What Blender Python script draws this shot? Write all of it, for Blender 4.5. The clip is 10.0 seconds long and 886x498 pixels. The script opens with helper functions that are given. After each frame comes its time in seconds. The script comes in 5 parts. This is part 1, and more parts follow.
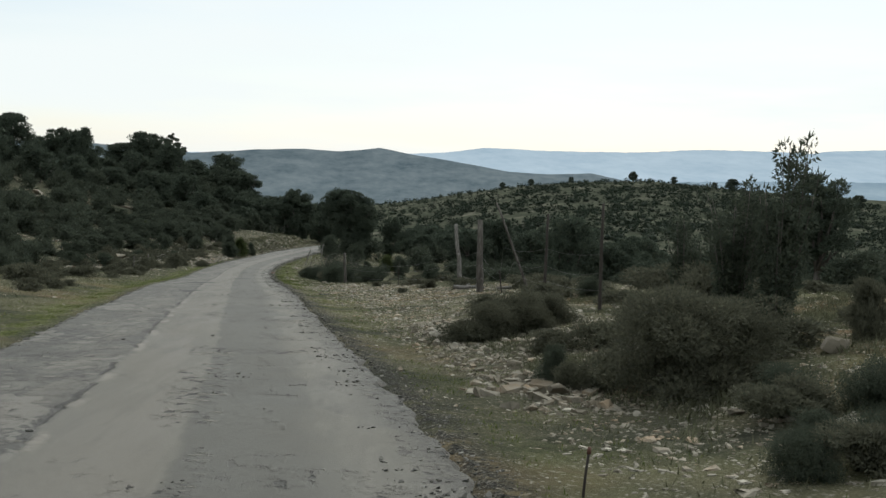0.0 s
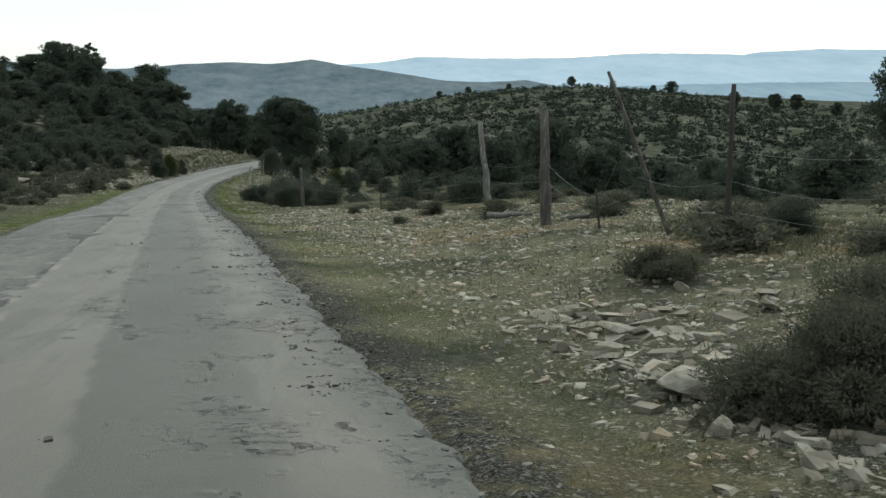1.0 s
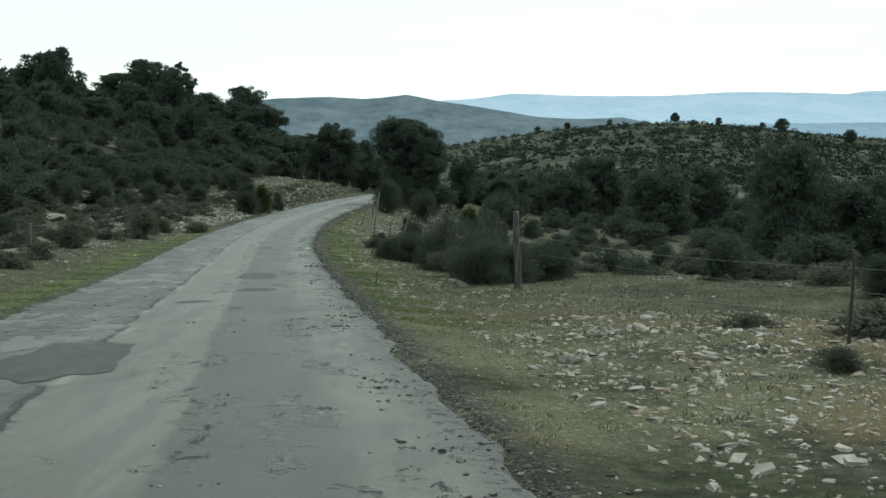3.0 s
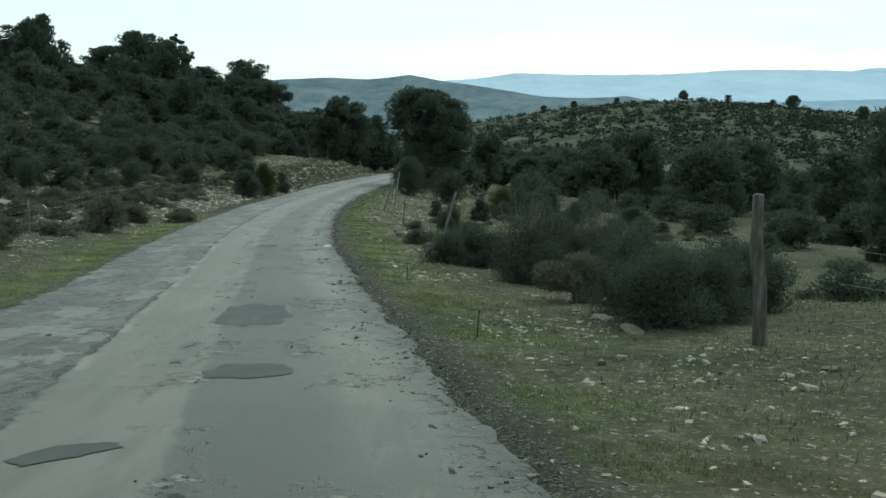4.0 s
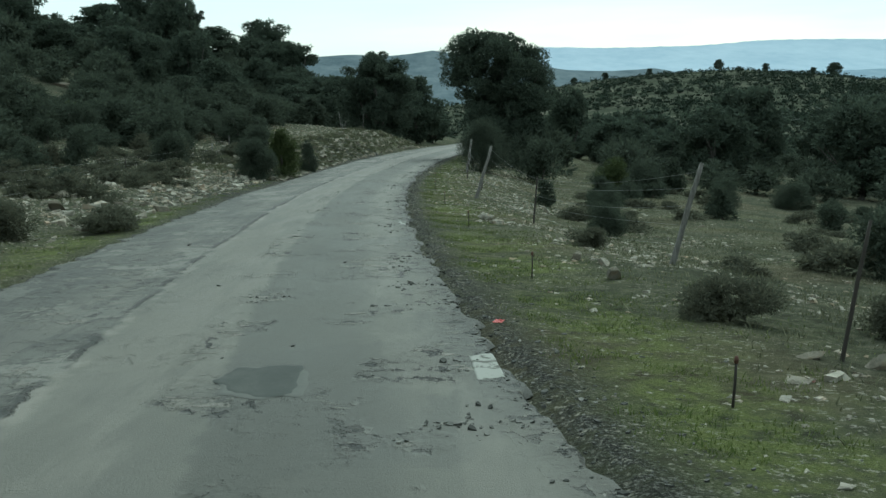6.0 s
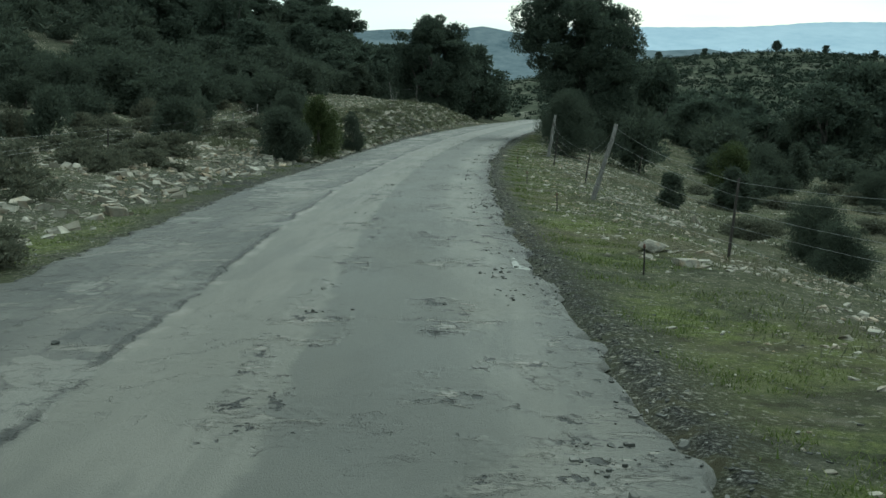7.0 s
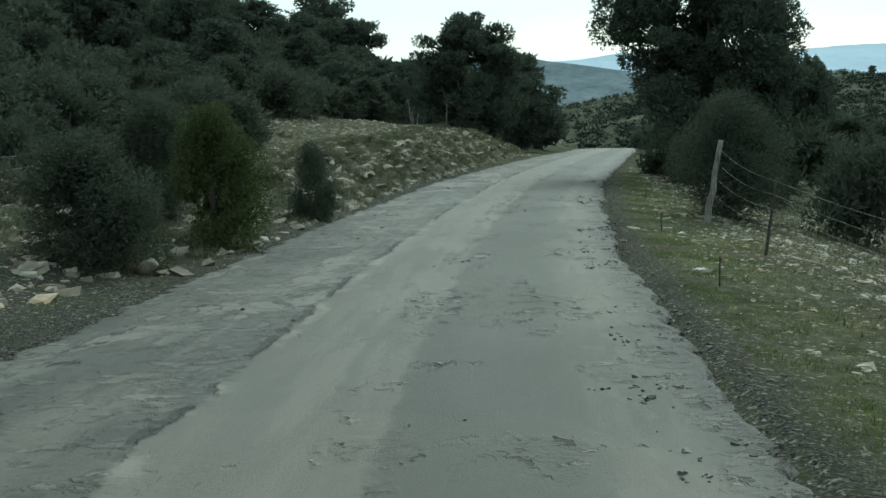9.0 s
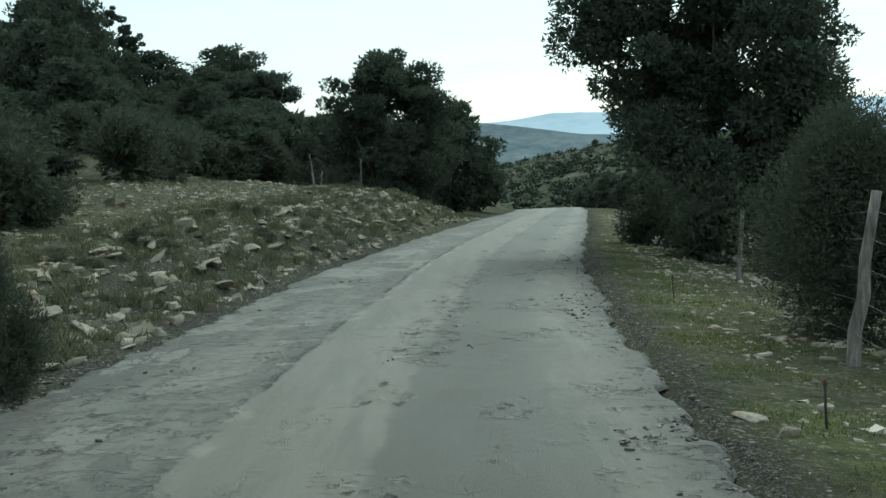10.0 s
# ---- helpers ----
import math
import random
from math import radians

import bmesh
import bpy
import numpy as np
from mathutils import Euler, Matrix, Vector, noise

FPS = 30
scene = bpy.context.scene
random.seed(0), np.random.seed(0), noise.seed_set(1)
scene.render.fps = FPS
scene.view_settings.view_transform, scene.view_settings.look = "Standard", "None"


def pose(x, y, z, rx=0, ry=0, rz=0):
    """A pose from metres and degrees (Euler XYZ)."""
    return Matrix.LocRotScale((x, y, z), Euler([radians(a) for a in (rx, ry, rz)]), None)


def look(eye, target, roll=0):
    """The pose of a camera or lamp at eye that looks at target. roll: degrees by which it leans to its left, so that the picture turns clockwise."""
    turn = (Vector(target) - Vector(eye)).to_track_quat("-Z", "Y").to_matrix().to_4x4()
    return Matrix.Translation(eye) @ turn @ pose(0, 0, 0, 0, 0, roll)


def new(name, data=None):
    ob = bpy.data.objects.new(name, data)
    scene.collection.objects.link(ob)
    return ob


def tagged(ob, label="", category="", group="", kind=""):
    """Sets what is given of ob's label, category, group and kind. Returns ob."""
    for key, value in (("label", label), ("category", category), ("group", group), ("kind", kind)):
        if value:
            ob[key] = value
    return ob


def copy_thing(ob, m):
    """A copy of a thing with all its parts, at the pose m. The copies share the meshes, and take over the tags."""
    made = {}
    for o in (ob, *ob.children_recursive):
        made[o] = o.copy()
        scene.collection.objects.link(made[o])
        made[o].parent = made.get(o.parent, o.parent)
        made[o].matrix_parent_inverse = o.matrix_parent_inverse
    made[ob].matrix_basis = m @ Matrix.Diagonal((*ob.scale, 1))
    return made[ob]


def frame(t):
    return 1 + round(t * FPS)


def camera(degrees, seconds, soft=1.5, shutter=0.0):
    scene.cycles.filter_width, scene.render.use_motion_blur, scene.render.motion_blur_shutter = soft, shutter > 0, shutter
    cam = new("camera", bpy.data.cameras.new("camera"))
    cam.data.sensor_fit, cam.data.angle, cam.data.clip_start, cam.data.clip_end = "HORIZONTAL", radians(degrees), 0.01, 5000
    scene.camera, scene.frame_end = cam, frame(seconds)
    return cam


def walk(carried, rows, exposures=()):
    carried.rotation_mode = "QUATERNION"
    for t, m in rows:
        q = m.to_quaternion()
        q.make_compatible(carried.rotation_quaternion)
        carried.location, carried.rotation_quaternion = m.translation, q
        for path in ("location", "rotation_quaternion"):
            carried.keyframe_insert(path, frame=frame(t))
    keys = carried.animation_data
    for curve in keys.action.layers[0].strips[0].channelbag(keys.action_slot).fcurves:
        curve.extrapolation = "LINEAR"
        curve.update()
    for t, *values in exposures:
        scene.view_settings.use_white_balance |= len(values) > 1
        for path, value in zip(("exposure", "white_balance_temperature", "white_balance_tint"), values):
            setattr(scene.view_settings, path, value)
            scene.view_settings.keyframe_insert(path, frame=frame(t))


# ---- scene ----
cam = camera(44.84, 10.0, soft=1.5, shutter=0.0)
PATH = [
    (0, (0.000, 0.000, 1.450), (0.611, 9.941, 0.555), 1.51),
    (0.5, (-0.551, 5.667, 0.924), (0.315, 15.489, -0.743), 1.33),
    (1, (-1.176, 11.269, 0.402), (0.018, 21.050, -1.304), 0.09),
    (1.5, (-1.860, 16.803, -0.099), (-0.585, 26.584, -1.745), 0.88),
    (2, (-2.554, 22.264, -0.582), (-1.849, 32.129, -2.061), 0.08),
    (2.5, (-3.214, 27.649, -1.057), (-2.719, 37.545, -2.407), 0.89),
    (2.7, (-3.472, 29.781, -1.249), (-3.049, 39.681, -2.600), 0.84),
    (3.8, (-4.905, 41.283, -2.374), (-4.569, 51.159, -3.910), 0.26),
    (4, (-5.162, 43.331, -2.590), (-4.820, 53.203, -4.145), 0.15),
    (4.5, (-5.782, 48.379, -3.132), (-5.436, 58.258, -4.645), 0.64),
    (5, (-6.366, 53.308, -3.666), (-6.096, 63.177, -5.254), 0.04),
    (5.5, (-6.915, 58.099, -4.172), (-6.711, 67.945, -5.908), -0.48),
    (6, (-7.448, 62.790, -4.631), (-7.344, 72.632, -6.396), -0.86),
    (6.2, (-7.660, 64.648, -4.799), (-7.734, 74.485, -6.593), -0.71),
    (7.3, (-8.662, 74.928, -5.642), (-9.037, 84.718, -7.643), 0.37),
    (7.5, (-8.793, 76.836, -5.796), (-9.261, 86.625, -7.787), 0.31),
    (8, (-9.061, 81.667, -6.175), (-9.596, 91.490, -7.974), -0.25),
    (8.5, (-9.264, 86.583, -6.537), (-9.841, 96.424, -8.216), -0.78),
    (9, (-9.381, 91.608, -6.893), (-10.008, 101.443, -8.589), -1.03),
    (9.5, (-9.388, 96.774, -7.256), (-9.867, 106.634, -8.848), -1.12),
    (10, (-9.287, 102.111, -7.633), (-9.309, 112.045, -8.774), -2.25),
]
EXPOSURES = [(0, 0.15, 6600, 9), (0.5, 0.17, 6450, 6), (1.5, 0.43, 6350, 1), (2.5, 0.39, 6200, -2), (4.5, 0.27, 5850, -11), (6, 0.23, 5850, -12), (8, 0.27, 5900, -13), (10, 0.35, 5950, -9)]
walk(cam, [(t, look(eye, target, roll)) for t, eye, target, roll in PATH], EXPOSURES)

# ---------------- world and sun ----------------
SUN_AZ, SUN_EL = 20.0, 38.0        # degrees: to the right of +y, above the horizon
world = bpy.data.worlds.new("world")
scene.world = world
world.use_nodes = True
wn, wl = world.node_tree.nodes, world.node_tree.links
wn.clear()
w_out = wn.new("ShaderNodeOutputWorld")
w_bg = wn.new("ShaderNodeBackground")
w_sky = wn.new("ShaderNodeTexSky")
w_sky.sky_type = "NISHITA"
w_sky.sun_disc = False
w_sky.sun_elevation = radians(SUN_EL)
w_sky.sun_rotation = radians(SUN_AZ)
w_sky.altitude = 600
w_sky.dust_density = 1.0
w_co = wn.new("ShaderNodeTexCoord")
w_map = wn.new("ShaderNodeMapping")
w_map.inputs["Scale"].default_value = (1.2, 1.2, 9.0)
w_noise = wn.new("ShaderNodeTexNoise")
w_noise.inputs["Scale"].default_value = 1.6
w_noise.inputs["Detail"].default_value = 5.0
w_noise.inputs["Roughness"].default_value = 0.55
w_ramp = wn.new("ShaderNodeValToRGB")
w_ramp.color_ramp.elements[0].position = 0.33
w_ramp.color_ramp.elements[0].color = (0.55, 0.55, 0.55, 1)
w_ramp.color_ramp.elements[1].position = 0.62
w_ramp.color_ramp.elements[1].color = (0.95, 0.95, 0.95, 1)
w_mix = wn.new("ShaderNodeMix")
w_mix.data_type = "RGBA"
w_mix.inputs["B"].default_value = (8.15, 8.75, 8.95, 1)      # thin bright cloud
wl.new(w_co.outputs["Generated"], w_map.inputs["Vector"])
wl.new(w_map.outputs["Vector"], w_noise.inputs["Vector"])
wl.new(w_noise.outputs["Fac"], w_ramp.inputs["Fac"])
wl.new(w_ramp.outputs["Color"], w_mix.inputs["Factor"])
wl.new(w_sky.outputs["Color"], w_mix.inputs["A"])
wl.new(w_mix.outputs["Result"], w_bg.inputs["Color"])
w_bg.inputs["Strength"].default_value = 0.10
wl.new(w_bg.outputs["Background"], w_out.inputs["Surface"])

sun_data = bpy.data.lights.new("sun", "SUN")
sun_data.energy = 2.2
sun_data.angle = radians(24)
sun_data.color = (0.95, 0.96, 0.92)
sun = new("sun", sun_data)
sa, se = radians(SUN_AZ), radians(SUN_EL)
sun.matrix_world = look(Vector((math.sin(sa) * math.cos(se), math.cos(sa) * math.cos(se), math.sin(se))) * 300, (0, 0, 0))

# ---------------- materials ----------------


class Mat:
    """A small wrapper round a node material with one principled shader."""

    def __init__(self, name, rough=0.85, metal=0.0):
        self.m = bpy.data.materials.new(name)
        self.m.use_nodes = True
        self.n, self.l = self.m.node_tree.nodes, self.m.node_tree.links
        self.b = self.n["Principled BSDF"]
        self.b.inputs["Roughness"].default_value = rough
        self.b.inputs["Metallic"].default_value = metal
        self.b.inputs["Specular IOR Level"].default_value = 0.3
        self.co = self.n.new("ShaderNodeTexCoord")

    def noise(self, scale, detail=4, rough=0.55, stretch=None, coord="Object", distort=0.0):
        t = self.n.new("ShaderNodeTexNoise")
        t.inputs["Scale"].default_value = scale
        t.inputs["Detail"].default_value = detail
        t.inputs["Roughness"].default_value = rough
        t.inputs["Distortion"].default_value = distort
        if stretch:
            mp = self.n.new("ShaderNodeMapping")
            mp.inputs["Scale"].default_value = stretch
            self.l.new(self.co.outputs[coord], mp.inputs["Vector"])
            self.l.new(mp.outputs["Vector"], t.inputs["Vector"])
        else:
            self.l.new(self.co.outputs[coord], t.inputs["Vector"])
        return t.outputs["Fac"]

    def ramp(self, fac, stops):
        r = self.n.new("ShaderNodeValToRGB")
        e = r.color_ramp.elements
        while len(e) < len(stops):
            e.new(0.5)
        for s, (p, c) in zip(e, stops):
            s.position = p
            s.color = (*c, 1) if len(c) == 3 else c
        self.l.new(fac, r.inputs["Fac"])
        return r.outputs["Color"]

    def step(self, fac, lo, hi):
        x = self.n.new("ShaderNodeMapRange")
        x.inputs["From Min"].default_value = lo
        x.inputs["From Max"].default_value = hi
        self.l.new(fac, x.inputs["Value"])
        return x.outputs["Result"]

    def mix(self, fac, a, b, blend="MIX"):
        x = self.n.new("ShaderNodeMix")
        x.data_type = "RGBA"
        x.blend_type = blend
        for v, s in ((fac, x.inputs["Factor"]), (a, x.inputs["A"]), (b, x.inputs["B"])):
            if isinstance(v, (int, float)):
                s.default_value = v
            elif isinstance(v, tuple):
                s.default_value = (*v, 1)
            else:
                self.l.new(v, s)
        return x.outputs["Result"]

    def math(self, op, a, b=0.0):
        x = self.n.new("ShaderNodeMath")
        x.operation = op
        for v, s in ((a, x.inputs[0]), (b, x.inputs[1])):
            if isinstance(v, (int, float)):
                s.default_value = v
            else:
                self.l.new(v, s)
        return x.outputs[0]

    def island(self):
        return self.n.new("ShaderNodeNewGeometry").outputs["Random Per Island"]

    def attr(self, name):
        x = self.n.new("ShaderNodeAttribute")
        x.attribute_name = name
        return x.outputs["Fac"]

    def which(self):
        return self.n.new("ShaderNodeObjectInfo").outputs["Random"]

    def color(self, v):
        if isinstance(v, tuple):
            self.b.inputs["Base Color"].default_value = (*v, 1)
        else:
            self.l.new(v, self.b.inputs["Base Color"])
        return self

    def rough(self, v):
        self.l.new(v, self.b.inputs["Roughness"])
        return self

    def bump(self, fac, strength=0.4, distance=0.02):
        x = self.n.new("ShaderNodeBump")
        x.inputs["Strength"].default_value = strength
        x.inputs["Distance"].default_value = distance
        self.l.new(fac, x.inputs["Height"])
        self.l.new(x.outputs["Normal"], self.b.inputs["Normal"])
        return self


def asphalt_material():
    """Old grey asphalt: a smoother lane laid over a crumbled older one, worn bands, clusters of broken flakes."""
    k = Mat("old_asphalt", 0.85)
    k.b.inputs["Specular IOR Level"].default_value = 0.25
    fine = k.noise(95, 3, 0.7)
    mid = k.noise(0.9, 6, 0.6, (1.3, 0.5, 1))
    streak = k.noise(1.0, 6, 0.62, (3.2, 0.35, 1))
    flake = k.noise(3.6, 8, 0.7, (0.8, 1.3, 1), distort=0.25)
    crumb = k.noise(13, 6, 0.72, (0.7, 1.5, 1))
    cluster = k.step(k.noise(0.75, 5, 0.62, (1.2, 0.8, 1)), 0.52, 0.57)
    wob = k.math("MULTIPLY", k.math("SUBTRACT", k.noise(1.3, 7, 0.7), 0.5), 0.34)
    across = k.math("ADD", k.attr("across"), wob)
    old = k.step(across, -0.58, -0.62)
    verge = k.step(across, 0.95, 1.3)
    joint = k.step(k.math("ABSOLUTE", k.math("SUBTRACT", across, 0.42)), 0.3, 0.24)
    loose = k.math("MULTIPLY", cluster, k.math("MAXIMUM", k.math("MAXIMUM", k.math("MAXIMUM", k.math("MULTIPLY", old, 0.6), verge), joint), 0.15))
    loose = k.math("MAXIMUM", k.math("MAXIMUM", loose, k.math("MULTIPLY", old, 0.15)), k.math("MULTIPLY", k.step(across, 1.95, 2.2), 0.9))
    base = k.ramp(mid, [(0.32, (0.081, 0.077, 0.063)), (0.5, (0.098, 0.093, 0.077)), (0.68, (0.118, 0.110, 0.091))])
    base = k.mix(old, base, k.ramp(mid, [(0.36, (0.052, 0.050, 0.044)), (0.5, (0.082, 0.078, 0.067)), (0.62, (0.125, 0.120, 0.105))]))
    # plates of pale crumbled asphalt left on the older lane, shadow painted along their edges, and dark bare hollows
    # between them
    plate = k.noise(1.15, 7, 0.68, (0.9, 0.55, 1), distort=0.3)
    base = k.mix(k.math("MULTIPLY", k.math("MULTIPLY", old, k.step(plate, 0.545, 0.56)), 0.65), base, (0.168, 0.158, 0.136))
    base = k.mix(k.math("MULTIPLY", k.math("MULTIPLY", old, k.math("MULTIPLY", k.step(plate, 0.515, 0.525), k.step(plate, 0.55, 0.54))), 0.6), base, (0.03, 0.029, 0.025))
    base = k.mix(k.math("MULTIPLY", k.math("MULTIPLY", old, k.step(plate, 0.42, 0.41)), 0.6), base, (0.047, 0.046, 0.041))
    # whole strips of another age, with a clear border
    strip = k.step(k.noise(0.22, 5, 0.6, (1.2, 0.8, 1)), 0.52, 0.535)
    base = k.mix(k.math("MULTIPLY", strip, 0.5), base, (0.062, 0.061, 0.053))
    base = k.mix(k.math("MULTIPLY", k.attr("track"), k.math("MULTIPLY", k.step(streak, 0.46, 0.54), 0.5)), base, (0.152, 0.139, 0.117))
    pale = k.math("MULTIPLY", k.step(across, -0.62, -0.56), k.step(across, 0.47, 0.42))
    base = k.mix(k.math("MULTIPLY", pale, k.math("ADD", k.math("MULTIPLY", k.step(streak, 0.4, 0.6), 0.3), 0.35)), base, (0.139, 0.129, 0.109))
    lane = k.math("MULTIPLY", k.math("MULTIPLY", k.step(across, 0.44, 0.5), k.step(across, 1.6, 1.3)), 0.68)
    base = k.mix(lane, base, (0.066, 0.064, 0.055))
    base = k.mix(k.math("MULTIPLY", k.step(k.math("ABSOLUTE", k.math("SUBTRACT", across, 1.72)), 0.24, 0.2), k.math("MULTIPLY", k.step(k.noise(1.6, 7, 0.7, (1.5, 0.5, 1)), 0.5, 0.56), 0.3)), base, (0.150, 0.139, 0.118))
    lip = k.step(k.math("ABSOLUTE", k.math("ADD", across, 0.57)), 0.09, 0.025)
    base = k.mix(k.math("MULTIPLY", k.math("MULTIPLY", lip, 0.7), k.step(k.noise(0.9, 6, 0.65), 0.48, 0.58)), base, (0.205, 0.187, 0.157))
    worn = k.math("MULTIPLY", k.step(flake, 0.55, 0.585), k.math("MAXIMUM", loose, k.math("MULTIPLY", old, 0.6)))
    base = k.mix(k.math("MULTIPLY", worn, k.math("MULTIPLY", k.step(k.noise(0.9, 5, 0.6), 0.42, 0.56), 0.8)), base, (0.194, 0.177, 0.149))
    edge = k.math("MULTIPLY", k.step(k.noise(7.0, 4, 0.6, (1.0, 0.6, 1)), 0.595, 0.615), k.math("MINIMUM", k.math("MULTIPLY", loose, 1.3), 1.0))
    # shadow beside the upper lane's lip, painted as a broken dark line
    lip_shadow = k.step(k.math("ABSOLUTE", k.math("ADD", across, 0.66)), 0.05, 0.02)
    edge = k.math("MAXIMUM", edge, k.math("MULTIPLY", k.math("MULTIPLY", lip_shadow, 0.75), k.step(k.noise(0.7, 4, 0.6), 0.46, 0.54)))
    base = k.mix(k.math("MULTIPLY", k.step(across, 2.0, 2.3), 0.6), base, (0.045, 0.044, 0.038))
    # pit clusters and the painted lip shadow, coloured nearly black
    base = k.mix(k.math("MULTIPLY", edge, 0.92), base, (0.016, 0.015, 0.013))
    pit = k.math("MULTIPLY", k.step(crumb, 0.4, 0.375), k.math("ADD", loose, 0.05))
    base = k.mix(pit, base, (0.027, 0.025, 0.022))
    bits = k.math("MULTIPLY", k.step(crumb, 0.63, 0.65), k.math("ADD", k.math("MULTIPLY", loose, 0.7), 0.04))
    base = k.mix(bits, base, (0.225, 0.205, 0.171))
    base = k.mix(k.math("MULTIPLY", k.step(fine, 0.6, 0.7), 0.22), base, (0.266, 0.242, 0.201))
    base = k.mix(k.math("MULTIPLY", k.step(fine, 0.42, 0.3), 0.35), base, (0.041, 0.039, 0.033))
    k.color(base)
    k.rough(k.ramp(mid, [(0.3, (0.66, 0.66, 0.66)), (0.7, (0.8, 0.8, 0.8))]))
    height = k.math("ADD", k.math("ADD", k.math("MULTIPLY", fine, 0.25), k.math("MULTIPLY", k.math("MULTIPLY", crumb, k.math("ADD", loose, 0.15)), 0.6)), k.math("MULTIPLY", worn, 0.6))
    k.bump(k.math("SUBTRACT", height, k.math("MULTIPLY", edge, 1.5)), 0.9, 0.025)
    return k.m


def ground_material():
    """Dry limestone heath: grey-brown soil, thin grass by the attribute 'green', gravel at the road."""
    k = Mat("heath_ground", 0.95)
    n1 = k.noise(0.45, 6, 0.6)
    n2 = k.noise(4.5, 7, 0.66)
    n3 = k.noise(42, 5, 0.72)
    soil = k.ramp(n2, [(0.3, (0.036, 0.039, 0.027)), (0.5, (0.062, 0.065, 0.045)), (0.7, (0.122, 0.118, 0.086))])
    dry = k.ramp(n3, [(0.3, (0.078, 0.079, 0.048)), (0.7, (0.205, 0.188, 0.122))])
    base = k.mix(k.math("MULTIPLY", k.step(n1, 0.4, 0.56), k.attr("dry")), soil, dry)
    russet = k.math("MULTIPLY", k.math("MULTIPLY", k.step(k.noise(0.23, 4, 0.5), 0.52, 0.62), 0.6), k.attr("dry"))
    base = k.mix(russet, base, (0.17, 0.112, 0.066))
    grass = k.ramp(n3, [(0.3, (0.062, 0.076, 0.030)), (0.52, (0.115, 0.130, 0.050)), (0.72, (0.18, 0.186, 0.085))])
    base = k.mix(k.math("MULTIPLY", k.attr("green"), k.math("MULTIPLY", k.step(n2, 0.36, 0.54), k.step(k.noise(1.1, 5, 0.6), 0.36, 0.54))), base, grass)
    gravel = k.ramp(n3, [(0.4, (0.02, 0.02, 0.018)), (0.53, (0.055, 0.054, 0.048)), (0.63, (0.17, 0.165, 0.15))])
    base = k.mix(k.math("MULTIPLY", k.attr("gravel"), k.step(n2, 0.36, 0.52)), base, gravel)
    chips = k.math("MULTIPLY", k.step(k.noise(17, 4, 0.7), 0.58, 0.62), k.step(n1, 0.34, 0.54))
    base = k.mix(k.math("MULTIPLY", chips, 0.65), base, (0.32, 0.3, 0.25))
    far = k.ramp(k.noise(0.05, 10, 0.76), [(0.36, (0.036, 0.043, 0.030)), (0.5, (0.062, 0.068, 0.049)), (0.58, (0.102, 0.102, 0.077)), (0.68, (0.185, 0.178, 0.143))])
    base = k.mix(k.attr("far"), base, far)
    k.b.inputs["Specular IOR Level"].default_value = 0.0
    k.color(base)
    k.bump(k.mix(0.5, n3, n2), 1.0, 0.06)
    return k.m


def leaf_material(name, dark, mid, light, trans=0.25):
    """Small leathery leaves, each of its own tone."""
    k = Mat(name, 0.85)
    k.b.inputs["Specular IOR Level"].default_value = 0.06
    tone = k.ramp(k.island(), [(0.0, dark), (0.55, mid), (1.0, light)])
    tone = k.mix(k.math("MULTIPLY", k.which(), 0.35), tone, mid)
    k.color(tone)
    t = k.n.new("ShaderNodeBsdfTranslucent")
    k.l.new(tone, t.inputs["Color"])
    s = k.n.new("ShaderNodeMixShader")
    s.inputs["Fac"].default_value = trans
    k.l.new(k.b.outputs[0], s.inputs[1])
    k.l.new(t.outputs[0], s.inputs[2])
    k.l.new(s.outputs[0], k.n["Material Output"].inputs["Surface"])
    return k.m


def bark_material():
    k = Mat("grey_bark", 0.95)
    v = k.noise(14, 6, 0.65, (1, 1, 0.2))
    k.color(k.ramp(v, [(0.3, (0.035, 0.03, 0.026)), (0.55, (0.1, 0.09, 0.078)), (0.75, (0.2, 0.185, 0.165))]))
    k.bump(v, 0.9, 0.03)
    return k.m


def post_material():
    k = Mat("weathered_post_wood", 0.9)
    v = k.noise(9, 6, 0.65, (3, 3, 0.35))
    c = k.ramp(v, [(0.28, (0.05, 0.045, 0.04)), (0.5, (0.145, 0.135, 0.12)), (0.72, (0.27, 0.258, 0.238))])
    k.color(k.mix(k.math("MULTIPLY", k.which(), 0.45), c, (0.1, 0.092, 0.08)))
    k.bump(v, 0.8, 0.01)
    return k.m


def stone_material(name="limestone", tan=0.6):
    k = Mat(name, 0.9)
    v = k.noise(5, 7, 0.65)
    f = k.noise(40, 4, 0.7)
    c = k.ramp(v, [(0.3, (0.12, 0.11, 0.09)), (0.48, (0.28, 0.258, 0.205)), (0.7, (0.48, 0.445, 0.365))])
    c = k.mix(k.math("MULTIPLY", k.step(f, 0.55, 0.7), 0.4), c, (0.12, 0.115, 0.1))
    c = k.mix(k.math("MULTIPLY", k.step(k.noise(2.1, 5, 0.6), 0.5, 0.64), tan), c, (0.34, 0.225, 0.125))
    pick = k.mix(0.5, k.island(), k.which())
    c = k.mix(k.ramp(pick, [(0.28, (0, 0, 0)), (0.68, (0.85, 0.85, 0.85))]), c, (0.13, 0.112, 0.08))
    k.color(c)
    k.bump(k.mix(0.5, v, f), 0.7, 0.02)
    return k.m


def paint_material():
    """Old white road paint, mostly worn through to the asphalt."""
    k = Mat("worn_white_road_paint", 0.9)
    k.b.inputs["Specular IOR Level"].default_value = 0.15
    gone = k.step(k.noise(7, 6, 0.7), 0.53, 0.57)
    k.color(k.mix(gone, (0.27, 0.267, 0.24), (0.1, 0.097, 0.084)))
    return k.m


